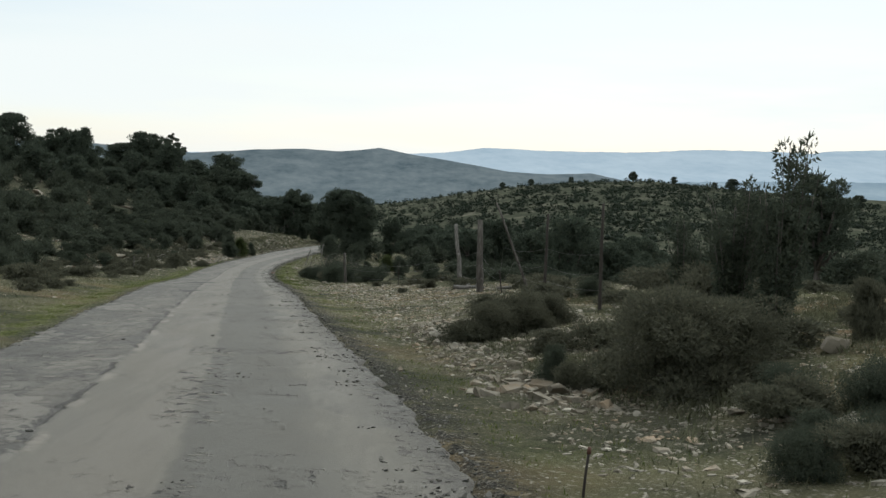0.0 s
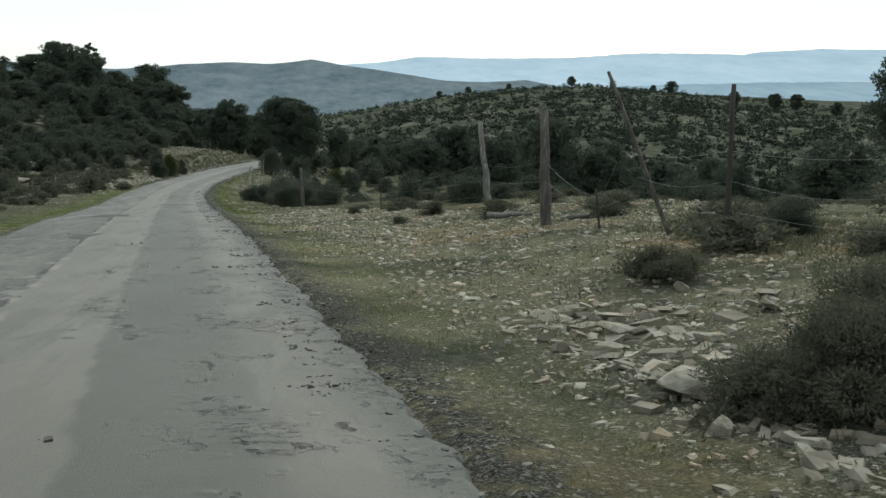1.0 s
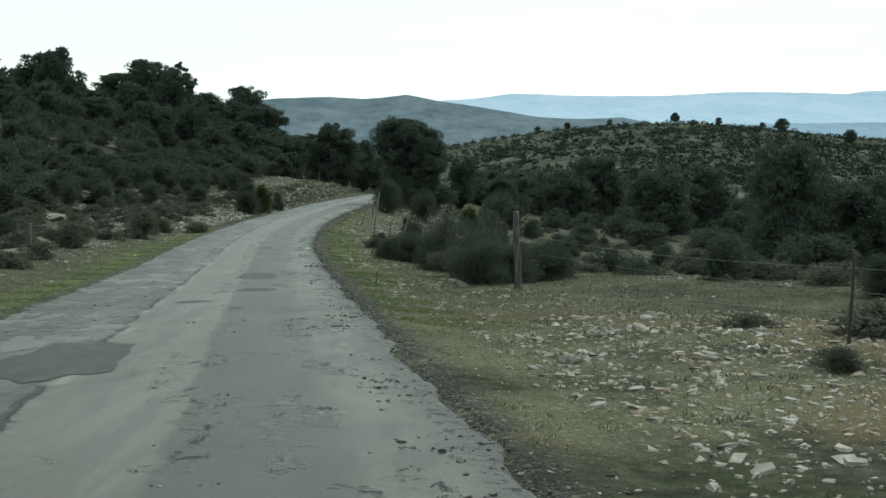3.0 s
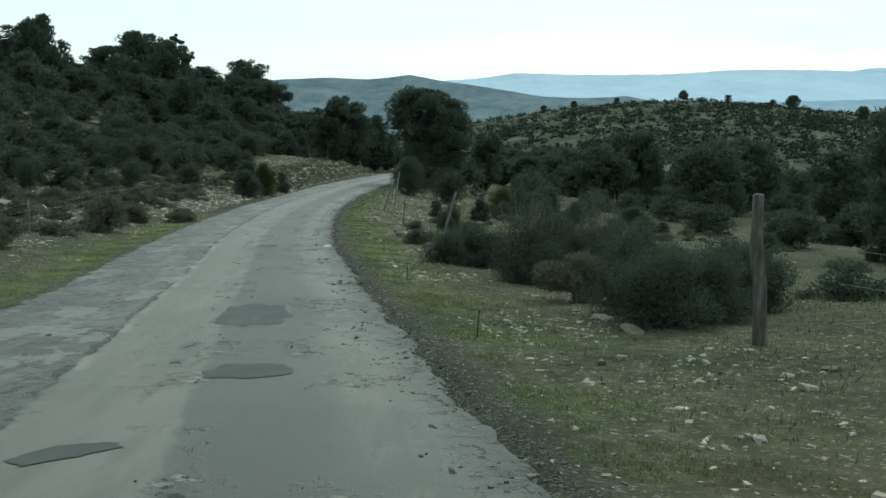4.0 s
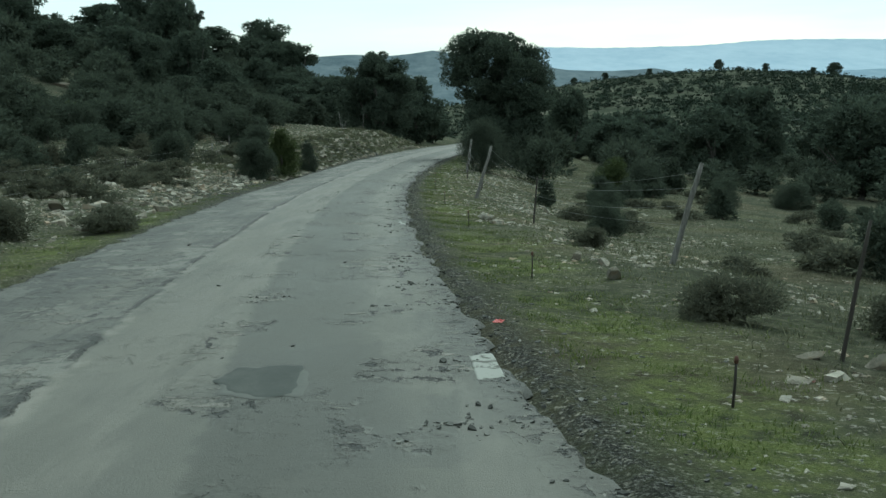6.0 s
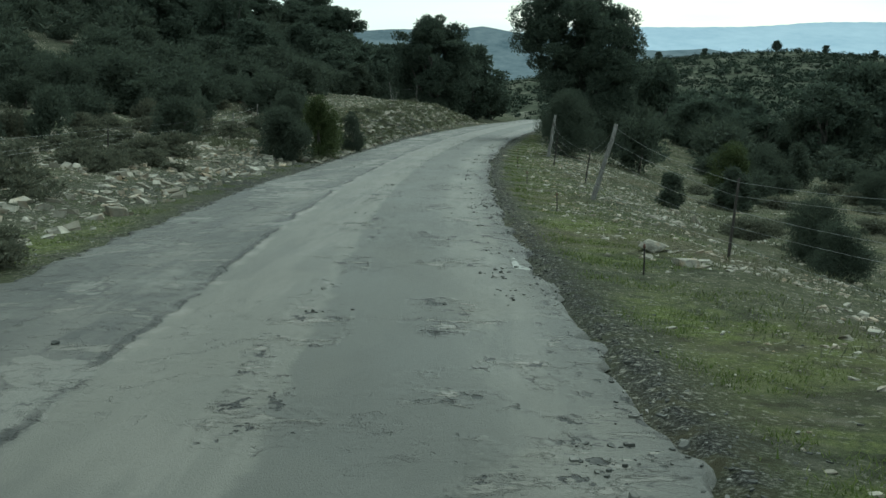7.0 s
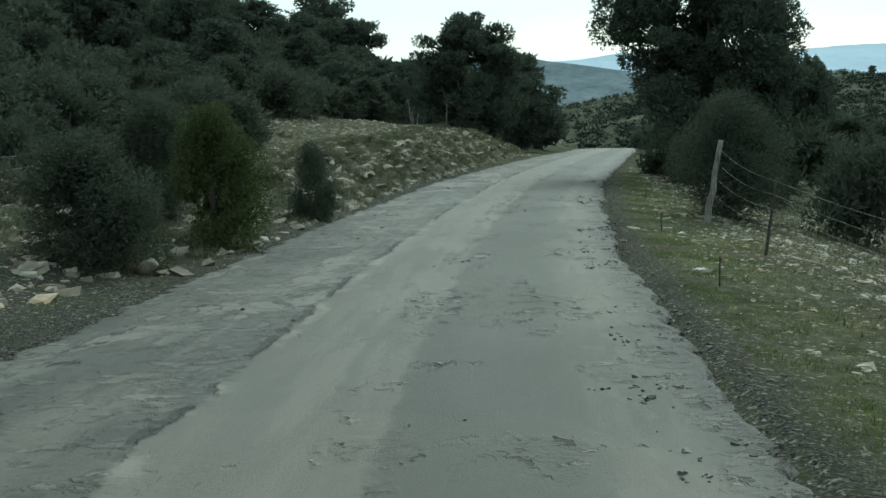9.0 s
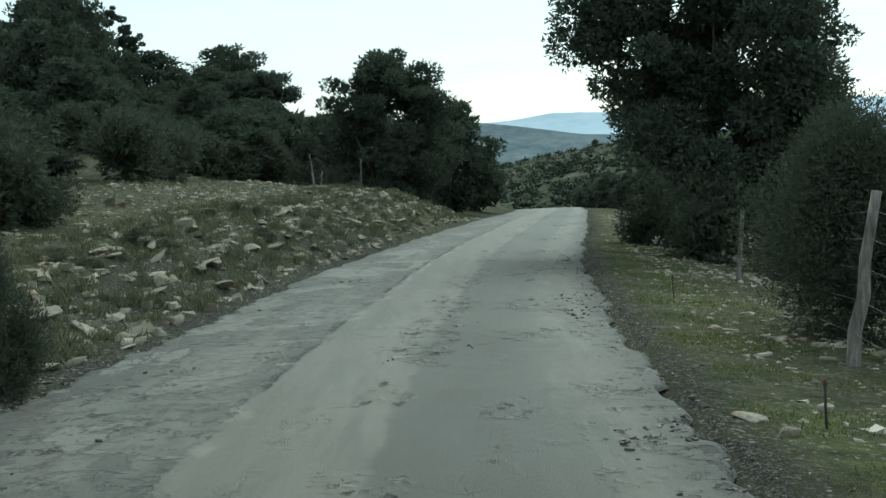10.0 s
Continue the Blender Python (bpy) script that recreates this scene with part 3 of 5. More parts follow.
def crown_clumps(rng, height, radius, low, n, lean=(0, 0)):
    """Clump centres and sizes of an uneven crown between low and height."""
    c, r = [], []
    mid, half = (height + low) / 2, (height - low) / 2
    for i in range(n):
        a = rng.uniform(0, 2 * math.pi)
        t = rng.uniform(-0.92, 0.86)
        rim = math.sqrt(max(0.05, 1 - abs(t) ** 2.3)) * (1.05 if t < 0.1 else 0.92)
        d = radius * rim * rng.uniform(0.08, 0.78) ** 0.72
        c.append((math.cos(a) * d + lean[0] * t, math.sin(a) * d + lean[1] * t, mid + half * t))
        r.append(radius * rng.uniform(0.15, 0.30))
    # ragged sprays that stand out of the top and the sides
    for i in range(n // 3):
        a, t = rng.uniform(0, 2 * math.pi), rng.uniform(-0.3, 1.0)
        rim = math.sqrt(max(0.02, 1 - abs(t) ** 2.3))
        d = radius * rim * rng.uniform(0.75, 1.0)
        c.append((math.cos(a) * d + lean[0] * t, math.sin(a) * d + lean[1] * t, mid + half * min(t, 0.97)))
        r.append(radius * rng.uniform(0.06, 0.13))
    return np.array(c), np.array(r)


def make_tree(seed, height, radius, low, clumps, leaves, size, material, name="holm_oak", core=True, flat=0.75, lean=(0, 0), lobes=()):
    rng = np.random.RandomState(seed)
    root = empty(name)
    c, r = crown_clumps(rng, height, radius, low, clumps, lean)
    for x, y, z, q in lobes:
        c, r = np.concatenate([c, [(x, y, z)]]), np.append(r, q)
    # trunk and limbs
    tv, tf = [], []
    tr = 0.024 * height + 0.03

    def add(vf):
        o = len(tv)
        tv.extend(vf[0])
        tf.extend([tuple(i + o for i in f) for f in vf[1]])

    fork = max(0.35, low * 0.9)
    bend = rng.uniform(-0.2, 0.2, 2) * height * 0.12
    add(tube([(0, 0, -0.25), (0, 0, 0.05), (bend[0] * .5, bend[1] * .5, fork * 0.6), (bend[0], bend[1], fork), (bend[0] * 1.3, bend[1] * 1.3, height * 0.62)],
             [tr * 1.5, tr * 1.15, tr * 0.9, tr * 0.75, tr * 0.25], 8))
    trunk = mesh_object("trunk", tv, tf, BARK, root, True)
    for i in rng.choice(len(c), min(7, len(c)), replace=False):
        p = c[i]
        s = np.array([bend[0], bend[1], fork * rng.uniform(0.6, 1.1)])
        m = (s + p) / 2 + rng.normal(0, 0.12, 3) * radius * 0.5
        vf = tube([s, m, p], [tr * 0.5, tr * 0.32, tr * 0.1], 5)
        mesh_object("limb", vf[0], vf[1], BARK, root, True)
    v, f = leaf_cloud(rng, c, r, leaves, size, flat, wide=0.3)
    if core:
        cv, cf = leaf_cloud(rng, c * [0.86, 0.86, 1], r * 0.7, leaves // 3, size * 1.7, flat, wide=0.35)
        f = np.concatenate([f, cf + len(v)])
        v = np.concatenate([v, cv])
    crown = new("crown", mesh_from_arrays("crown", v, f, material))
    crown.parent = root
    root["size"] = (height, radius)
    return root


def make_bush(seed, height, radius, clumps, leaves, size, material, name="juniper_bush", cone=0.0, flat=0.85):
    rng = np.random.RandomState(seed)
    root = empty(name)
    c, r = [], []
    for i in range(clumps):
        t = rng.uniform(0.05, 0.95)
        a = rng.uniform(0, 2 * math.pi)
        rim = (1 - cone * t) * math.sqrt(max(0.08, 1 - max(0, (t - 0.35) / 0.65) ** 2.2)) * (0.75 + 0.25 * min(1, t * 4))
        d = radius * rim * rng.uniform(0, 0.72) ** 0.6
        c.append((math.cos(a) * d, math.sin(a) * d, height * (0.03 + 0.79 * t)))
        r.append(radius * rng.uniform(0.26, 0.42) * (1 - 0.45 * cone * t))
    c, r = np.array(c), np.array(r)
    r3 = np.repeat(r[:, None], 3, 1) * [1, 1, flat * min(1.5, height / (2 * radius) + 0.35)]
    v, f = leaf_cloud(rng, c, r3, leaves, size, flat)
    cv, cf = leaf_cloud(rng, c * [0.8, 0.8, 0.92], r3 * 0.72, leaves // 3, size * 1.7, flat)
    f = np.concatenate([f, cf + len(v)])
    v = np.concatenate([v, cv])
    fol = new("foliage", mesh_from_arrays("foliage", v, f, material))
    fol.parent = root
    p = c[rng.randint(len(c))]
    vf = tube([(0, 0, -0.15), tuple(p * [0.4, 0.4, 0.5]), tuple(p)], [0.05 * height / 2 + 0.012, 0.03 * height / 2 + 0.008, 0.008], 5)
    mesh_object("stem", vf[0], vf[1], BARK, root, True)
    root["size"] = (height, radius)
    return root


def put(ob, x, y, scale=1.0, turn=0.0, sink=0.05, tall=1.0, label="", group="", category=""):
    """A copy of a thing on the ground."""
    m = pose(x, y, ground_z(x, y) - sink * scale, 0, 0, turn) @ Matrix.Diagonal((scale, scale, scale * tall, 1))
    return tagged(copy_thing(ob, m), label, category, group)


def fit(ob, x, y, h, r, turn=0.0, label="", group="", category="", sink=0.04):
    """A copy of a plant at x, y, made h high and r in radius."""
    h0, r0 = ob["size"]
    m = pose(x, y, ground_z(x, y) - sink, 0, 0, turn) @ Matrix.Diagonal((r / r0, r / r0, h / h0, 1))
    return tagged(copy_thing(ob, m), label, category, group)


def drop(ob):
    for o in (*ob.children_recursive, ob):
        bpy.data.objects.remove(o)



OAKS = [make_tree(40 + i, 5.2, 2.5, 0.35, 60, 9500, 0.145, OAK) for i in range(5)]
FAR_OAKS = [make_tree(50 + i, 5.2, 2.5, 0.3, 36, 1400, 0.34, OAK) for i in range(4)]
NEAR_BUSHES = [make_bush(65 + i, 1.6, 1.05, 30, 21000, 0.034, JUNIPER) for i in range(3)]
FAR_BUSHES = [make_bush(55 + i, 1.6, 1.05, 14, 800, 0.135, JUNIPER) for i in range(4)]
BUSHES = [make_bush(60 + i, 1.6, 1.05, 18, 3400, 0.08, JUNIPER) for i in range(4)]
CONES = [make_bush(70 + i, 2.4, 0.8, 20, 3000, 0.1, JUNIPER, cone=0.55) for i in range(3)]
FRESH = [make_bush(75 + i, 2.2, 0.85, 26, 22000, 0.034, BRIGHT, cone=0.4) for i in range(2)]
NEAR_CONES = [make_bush(77 + i, 2.0, 0.85, 26, 22000, 0.034, JUNIPER, cone=0.35) for i in range(2)]
BROWN = [make_bush(88 + i, 1.2, 0.95, 34, 26000, 0.03, HEATH, name="heath_shrub", flat=0.7) for i in range(2)]
NEAR_TUFTS = [make_bush(84 + i, 0.55, 0.62, 16, 6000, 0.03, HEATH, name="heath_shrub", flat=0.6) for i in range(2)]
TUFTS = [make_bush(80 + i, 0.55, 0.62, 12, 1300, 0.055, HEATH, name="heath_shrub", flat=0.6) for i in range(4)]


def make_twiggy(seed, height, radius, stems=16, leaves=9000, size=0.055):
    """A thin, half-bare upright shrub: many bare shoots, sparse tufts."""
    r = np.random.RandomState(seed)
    root = empty("thin_shrub")
    tips = []
    for i in range(stems):
        a, d = r.uniform(0, 2 * math.pi), r.uniform(0.3, 1) * radius
        h = height * r.uniform(0.55, 1)
        p1 = (math.cos(a) * d * 0.4, math.sin(a) * d * 0.4, h * 0.45)
        p2 = (math.cos(a) * d * r.uniform(0.6, 1), math.sin(a) * d, h)
        vf = tube([(0.03 * math.cos(a), 0.03 * math.sin(a), -0.1), p1, p2], [0.022, 0.013, 0.005], 5)
        mesh_object("stem", vf[0], vf[1], BARK, root, True)
        for k in range(7):
            t = r.uniform(-0.7, 1.0)
            tips.append(np.array(p1) * (1 - t) + np.array(p2) * t if t > 0 else np.array(p1) * (1 + t))
    v, f = leaf_cloud(r, np.array(tips), np.full(len(tips), radius * 0.24), leaves, size, 1.4)
    fol = new("foliage", mesh_from_arrays("foliage", v, f, JUNIPER))
    fol.parent = root
    root["size"] = (height, radius)
    return root


TWIGGY = [make_twiggy(90 + i, 2.2, 0.55) for i in range(2)]
OPEN_SHRUBS = [make_twiggy(96 + i, 2.5, 1.0, 30, 15000, 0.034) for i in range(2)]

near = make_bush(99, 2.75, 1.5, 44, 56000, 0.034, JUNIPER, cone=0.35)
near.matrix_basis = pose(-5.0, 113.3, ground_z(-5.0, 113.3) - 0.05, 0, 0, 40)
tagged(near, "tall rounded juniper bush leaning over the wire fence", "bush")

# the two trees that stand by the road, and the smaller one behind
big = make_tree(7, 8.0, 3.15, 1.0, 72, 80000, 0.085, OAK, lean=(-0.9, 0), lobes=[(-3.0, 0, 5.0, 0.75), (-2.7, 0.4, 5.6, 0.9), (-2.9, -0.5, 6.3, 0.9), (-2.2, 0, 6.9, 1.0), (2.3, 0, 5.2, 0.8), (2.5, 0.4, 4.3, 0.8), (2.0, 0, 6.2, 0.8)])
big.matrix_basis = pose(-3.1, 127, ground_z(-3.1, 127) - 0.05)
tagged(big, "large dark evergreen oak with a broad dense crown at the roadside", "tree")
dark = make_tree(9, 7.3, 3.6, 0.4, 64, 50000, 0.11, OAK)
dark.matrix_basis = pose(-11.6, 151, ground_z(-11.6, 151) - 0.05, 0, 0, 75)
tagged(dark, "dark evergreen oak with a dense crown behind the stone bank", "tree")

lone = make_tree(31, 5.9, 1.7, 2.0, 60, 14000, 0.08, OAK, flat=0.7)
lone.matrix_basis = pose(19.6, 46.5, ground_z(19.6, 46.5) - 0.05)
tagged(lone, "slender evergreen oak standing alone on the open heath", "tree")
pine = make_tree(23, 8.8, 2.1, 3.6, 15, 7000, 0.17, OAK, name="pine", core=False, flat=0.45)
pine.matrix_basis = pose(-36.4, 196, ground_z(-36.4, 196) - 0.05)
tagged(pine, "open-crowned pine standing above the hillside oaks", "tree")

OAK_LABEL = "dark evergreen oak among scrub on the hillside"
VALLEY_LABEL = "dark evergreen oak below the road"
for n, (x, y, h, r) in enumerate([(-40.4, 150, 7.4, 2.8), (-40.4, 188, 8.0, 3.6), (-27.5, 198, 7.0, 4.2), (-24.5, 190, 5.2, 3.0),
                                  (-13.2, 166, 5.6, 3.0), (-8.6, 160, 5.9, 2.8), (-26.4, 150, 5.4, 2.4), (-33, 172, 7.0, 3.0), (-50, 150, 7.8, 3.4), (-21, 172, 4.2, 2.6),
                                  (-46, 128, 7.5, 3.2), (-54, 118, 7.0, 3.0),
                                  (-49.2, 170.0, 6.6, 3.4), (-43.6, 185.0, 5.5, 3.7), (-38.7, 192.0, 7.5, 3.5), (-32.0, 188.0, 4.4, 3.8), (-22.4, 185.0, 5.6, 2.9), (-29.3, 192.0, 4.1, 3.5), (-41.5, 195.0, 5.0, 3.0), (-29.6, 190.0, 3.1, 3.3), (-25.0, 185.0, 4.1, 2.5)]):
    fit(OAKS[n % 5], x, y, h, r, 67 * n, OAK_LABEL, "hillside oaks", "tree")
for n, (x, y, h, r) in enumerate([(1.6, 134, 5.0, 1.8), (15.9, 142, 7.0, 3.6), (22, 138, 6.8, 3.8), (28, 147, 7.3, 4.2), (15.8, 87, 6.6, 2.6), 
                                  (19, 128, 6.0, 3.4), (34, 138, 7.0, 3.6), (11.5, 134, 5.0, 2.8), (24, 96, 4.6, 2.4), (41, 120, 6.5, 3.4)]):
    fit(OAKS[(n + 2) % 5], x, y, h, r, 41 * n + 10, VALLEY_LABEL, "valley oaks", "tree")
# the wood where the road drops out of sight
for n in range(34):
    y, u = 166 + 62 * ((n * 0.618) % 1), (4.5 + 15 * ((n * 0.381) % 1)) * (1 if n % 5 else -0.9)
    fit(FAR_OAKS[n % 4], float(road_x(y)) + u, y, 3.4 + 1.6 * ((n * 0.27) % 1), 2.0 + ((n * 0.77) % 1), 71 * n, VALLEY_LABEL, "valley oaks", "tree")
# lone trees on the far ridge
for n, (az, d, s) in enumerate([(13.45, 883, 1.7), (15.55, 855, 1.3), (17.6, 830, 1.2), (18.5, 815, 2.2), (21.6, 790, 2.1), (23.6, 770, 2.3), (24.6, 770, 2.3), (10.2, 890, 1.2), (8.1, 890, 1.3), (6.6, 890, 1.2), (26.5, 760, 2.0)]):
    x, y = d * math.sin(radians(az)), d * math.cos(radians(az))
    put(OAKS[n % 5], x, y, s, 50 * n, 0.1, 0.85, "lone oak standing out on the ridge", "ridge oaks", "tree")

BUSH_LABEL = "dense dark green juniper bush on stony ground"
CONE_LABEL = "upright dark green juniper bush"
# junipers that stand alone: x, y, height, radius
for n, (x, y, h, r) in enumerate([(3.6, 9.0, 0.5, 0.4), (4.3, 8.7, 0.5, 0.42), (3.7, 7.2, 0.45, 0.4), (2.0, 11.9, 0.5, 0.28), (4.9, 24.2, 0.6, 0.4),
                                  (4.0, 49.8, 0.75, 0.55), (6.0, 51.6, 0.75, 0.75), (-2.2, 56.9, 1.25, 0.75), (-0.6, 57.6, 1.1, 0.8),
                                  (3.3, 7.6, 0.38, 0.3), (2.9, 6.9, 0.44, 0.3), (-2.1, 55.6, 1.05, 0.8), (-1.5, 56.2, 0.95, 0.7), (-4.2, 66.5, 0.9, 0.68), (-3.6, 66.9, 1.05, 0.8), (-3.1, 67.3, 0.9, 0.7), (-2.75, 63.4, 1.15, 0.85), (-2.0, 64.2, 1.1, 0.8), (-3.6, 86.2, 0.85, 0.5), (-3.2, 88.4, 1.25, 0.55), (5.4, 109, 1.5, 0.78), (9.9, 113.8, 1.4, 1.05), (8.8, 105.8, 1.0, 0.55), (2.3, 112.2, 1.9, 1.0), (5.9, 111.5, 1.45, 0.85), (10.1, 114.5, 1.4, 1.1), (9.3, 107.2, 0.95, 0.55)]):
    fit(NEAR_BUSHES[n % 3], x, y, h, r, 77 * n, BUSH_LABEL, "juniper bushes", "bush")
for n, (x, y, h, r) in enumerate([(-16.9, 90.3, 0.7, 0.36), (-17.5, 104.2, 1.4, 0.9), (-19.4, 99.3, 1.45, 0.8), (-20.2, 96.6, 1.1, 0.75), (-18.3, 110.7, 1.25, 0.66), (-21.4, 89.8, 1.3, 0.6),
                                  (-22, 92, 1.3, 0.9), (-23, 101, 1.5, 1.0), (-15.5, 112.5, 1.3, 0.8), (0.2, 80.4, 1.3, 0.9), (-2.2, 113.6, 2.2, 1.2), (0.6, 107, 1.3, 0.8), (-3.7, 124.2, 2.0, 1.2), (-2.4, 122.4, 2.1, 1.3), (-1.6, 125.5, 2.4, 1.4), (-4.1, 128.6, 1.7, 1.0)]):
    fit(BUSHES[(n + 1) % 4], x, y, h, r, 31 * n, BUSH_LABEL, "juniper bushes", "bush")
for n, (x, y, h, r) in enumerate([(4.7, 116.5, 2.1, 0.75), (-3.6, 98.5, 1.1, 0.5), (-1.0, 103, 1.7, 0.7), (2.2, 98, 1.4, 0.6)]):
    fit(CONES[n % 3], x, y, h, r, 53 * n, CONE_LABEL, "juniper bushes", "bush")
for n, (x, y, h, r) in enumerate([(-14.0, 103.1, 1.85, 1.0), (-12.85, 110.3, 1.6, 0.5), (-14.6, 106.8, 2.1, 0.9)]):
    fit(NEAR_CONES[n % 2], x, y, h, r, 65 * n, CONE_LABEL, "juniper bushes", "bush")
for n, (x, y, h, r) in enumerate([(-13.4, 105.9, 2.25, 0.86), (1.0, 112, 2.0, 1.1), (-24, 113, 1.7, 1.0)]):
    fit(FRESH[n % 2], x, y, h, r, 53 * n, "juniper bush with fresh yellow-green tips", "juniper bushes", "bush")
for n, (x, y, h, r) in enumerate([(5.0, 13.0, 2.5, 0.5), (5.8, 16.8, 2.1, 0.6), (5.3, 18.0, 1.8, 0.45), (6.7, 18.5, 1.9, 0.6), (4.6, 13.6, 2.05, 0.45)]):
    fit(TWIGGY[n % 2], x, y, h, r, 83 * n, "thin half-bare upright shrub with grey twigs", "thin shrubs", "shrub")
for n, (x, y, h, r) in enumerate([(3.05, 10.3, 1.15, 0.95), (3.7, 10.9, 1.0, 0.8), (1.75, 16.7, 0.72, 0.6), (2.35, 17.3, 0.78, 0.65), (2.9, 17.9, 0.6, 0.6)]):
    fit(BROWN[n % 2], x, y, h, r, 83 * n, "dense olive-brown heath shrub among limestone rubble", "heath shrubs", "shrub")
for n, (x, y, h, r) in enumerate([(-2.8, 63.7, 2.0, 0.8), (-2.1, 64.4, 1.8, 0.8), (-1.3, 63.8, 2.0, 0.8)]):
    fit(OPEN_SHRUBS[n % 2], x, y, h, r, 100 * n, "tall open shrub with grey twigs above the verge", "thin shrubs", "shrub")
for n, (x, y, h, r) in enumerate([(5.0, 15.7, 1.0, 1.0), (2.1, 11.4, 0.37, 0.3), (5.7, 12.0, 0.8, 0.4), (6.4, 22.7, 0.85, 1.2), (0.0, 42.1, 0.28, 0.3), (1.2, 42.8, 0.22, 0.3), (1.9, 38.6, 0.4, 0.45), 
                                  (-4.8, 72.2, 0.5, 0.55), (-14.0, 75.2, 1.15, 1.0), (-14.4, 67.3, 0.9, 0.9), (-3.3, 72.0, 0.45, 0.5), (-2.6, 69.6, 0.5, 0.6), (-14.5, 80, 0.7, 0.9), (-13.2, 82, 0.55, 0.8), (-4.9, 79.9, 0.4, 0.5), (-3.6, 91, 0.5, 0.7),
                                  (2.8, 33.9, 0.45, 0.6), (4.1, 30.2, 0.4, 0.5), (0.9, 36.8, 0.22, 0.3), (-2.6, 59, 0.8, 0.7), (-1.0, 61, 0.9, 0.9), (3.0, 57, 0.7, 0.9), (1.35, 16.9, 0.4, 0.5), (2.0, 17.2, 0.5, 0.6), (2.5, 14.6, 0.35, 0.6), (3.1, 14.2, 0.4, 0.6), (3.6, 14.6, 0.5, 0.6), (3.5, 8.6, 0.45, 0.55), (3.3, 6.9, 0.4, 0.5), (2.3, 21.5, 0.4, 0.5), (4.2, 12.4, 0.55, 0.7), (2.5, 11.2, 0.5, 0.5), (3.7, 11.4, 0.7, 0.6)]):
    fit(NEAR_TUFTS[n % 2], x, y, h, r, 47 * n, "low grey-brown heath shrub", "heath shrubs", "shrub")

rng = np.random.RandomState(17)


def clear(x, y):
    """Keep the road, its verges and the view of the fence free."""
    u = x - float(road_x(y))
    return -5.0 > u or u > 6.5


def scatter(n, y0, y1, u0, u1, kinds, h, r, label, group, category, gap=0.0):
    for i in range(n):
        y, u = rng.uniform(y0, y1), rng.uniform(u0, u1)
        x = float(road_x(y)) + u
        if not clear(x, y) or float(waves(np.array([x]), np.array([y]), 31, 14)[0]) < gap:
            continue
        s = rng.uniform(0.65, 1.35)
        pool = OAKS if kinds is FAR_OAKS and y < 105 else kinds
        fit(pool[i % len(pool)], x, y, h * s * rng.uniform(0.8, 1.2), r * s, rng.uniform(0, 360), label, group, category)


# scrub on the hillside, thicker uphill
scatter(115, 55, 122, -26, -10, BUSHES + CONES, 1.35, 0.95, BUSH_LABEL, "hillside junipers", "bush", -0.45)
scatter(40, 62, 125, -12, -7.5, BUSHES + TUFTS, 0.8, 0.7, BUSH_LABEL, "hillside junipers", "bush", -0.3)
scatter(40, 20, 70, -24, -6.5, BUSHES, 1.0, 0.8, BUSH_LABEL, "hillside junipers", "bush", -0.3)
scatter(40, 68, 114, -10, -4.4, TUFTS, 0.42, 0.6, "low grey-brown heath shrub", "heath shrubs", "shrub", -0.8)
scatter(45, 18, 118, -10, -4.6, TUFTS, 0.45, 0.65, "low grey-brown heath shrub", "heath shrubs", "shrub", -0.4)
scatter(44, 136, 185, -32, -11, OAKS, 3.0, 1.8, OAK_LABEL, "hillside oaks", "tree", -0.6)
scatter(70, 130, 215, -65, -30, FAR_OAKS, 3.3, 2.1, OAK_LABEL, "hillside oaks", "tree", -0.4)
scatter(66, 198, 330, -60, 70, FAR_OAKS, 4.6, 2.6, OAK_LABEL, "hillside oaks", "tree", -0.8)
scatter(18, 111, 128, -11, -7.6, BUSHES, 1.3, 1.0, BUSH_LABEL, "hillside junipers", "bush", -0.9)
scatter(60, 104, 152, -19, -10, BUSHES + CONES, 1.7, 1.25, BUSH_LABEL, "hillside junipers", "bush", -0.9)
# below the road
scatter(40, 142, 200, 6.5, 20, OAKS, 2.8, 1.7, VALLEY_LABEL, "valley oaks", "tree", -0.6)
scatter(64, 35, 120, 9, 26, BUSHES, 0.9, 0.75, BUSH_LABEL, "valley junipers", "bush", -0.1)
scatter(66, 60, 210, 28, 95, FAR_OAKS, 4.6, 2.5, VALLEY_LABEL, "valley oaks", "tree", -0.2)
scatter(9, 12, 26, 7.0, 13, TUFTS, 0.36, 0.7, "low grey-brown heath shrub", "heath shrubs", "shrub", -0.6)
scatter(42, 15, 70, 6.6, 20, TUFTS, 0.34, 0.65, "low grey-brown heath shrub", "heath shrubs", "shrub", -0.3)


for i in range(30):
    y, u = rng.uniform(113, 151), -rng.uniform(3.4, 6.6)
    fit(TUFTS[i % 4], float(road_x(y)) + u, y, rng.uniform(0.15, 0.35), rng.uniform(0.2, 0.42), rng.uniform(0, 360), "low grey-brown heath shrub", "heath shrubs", "shrub")


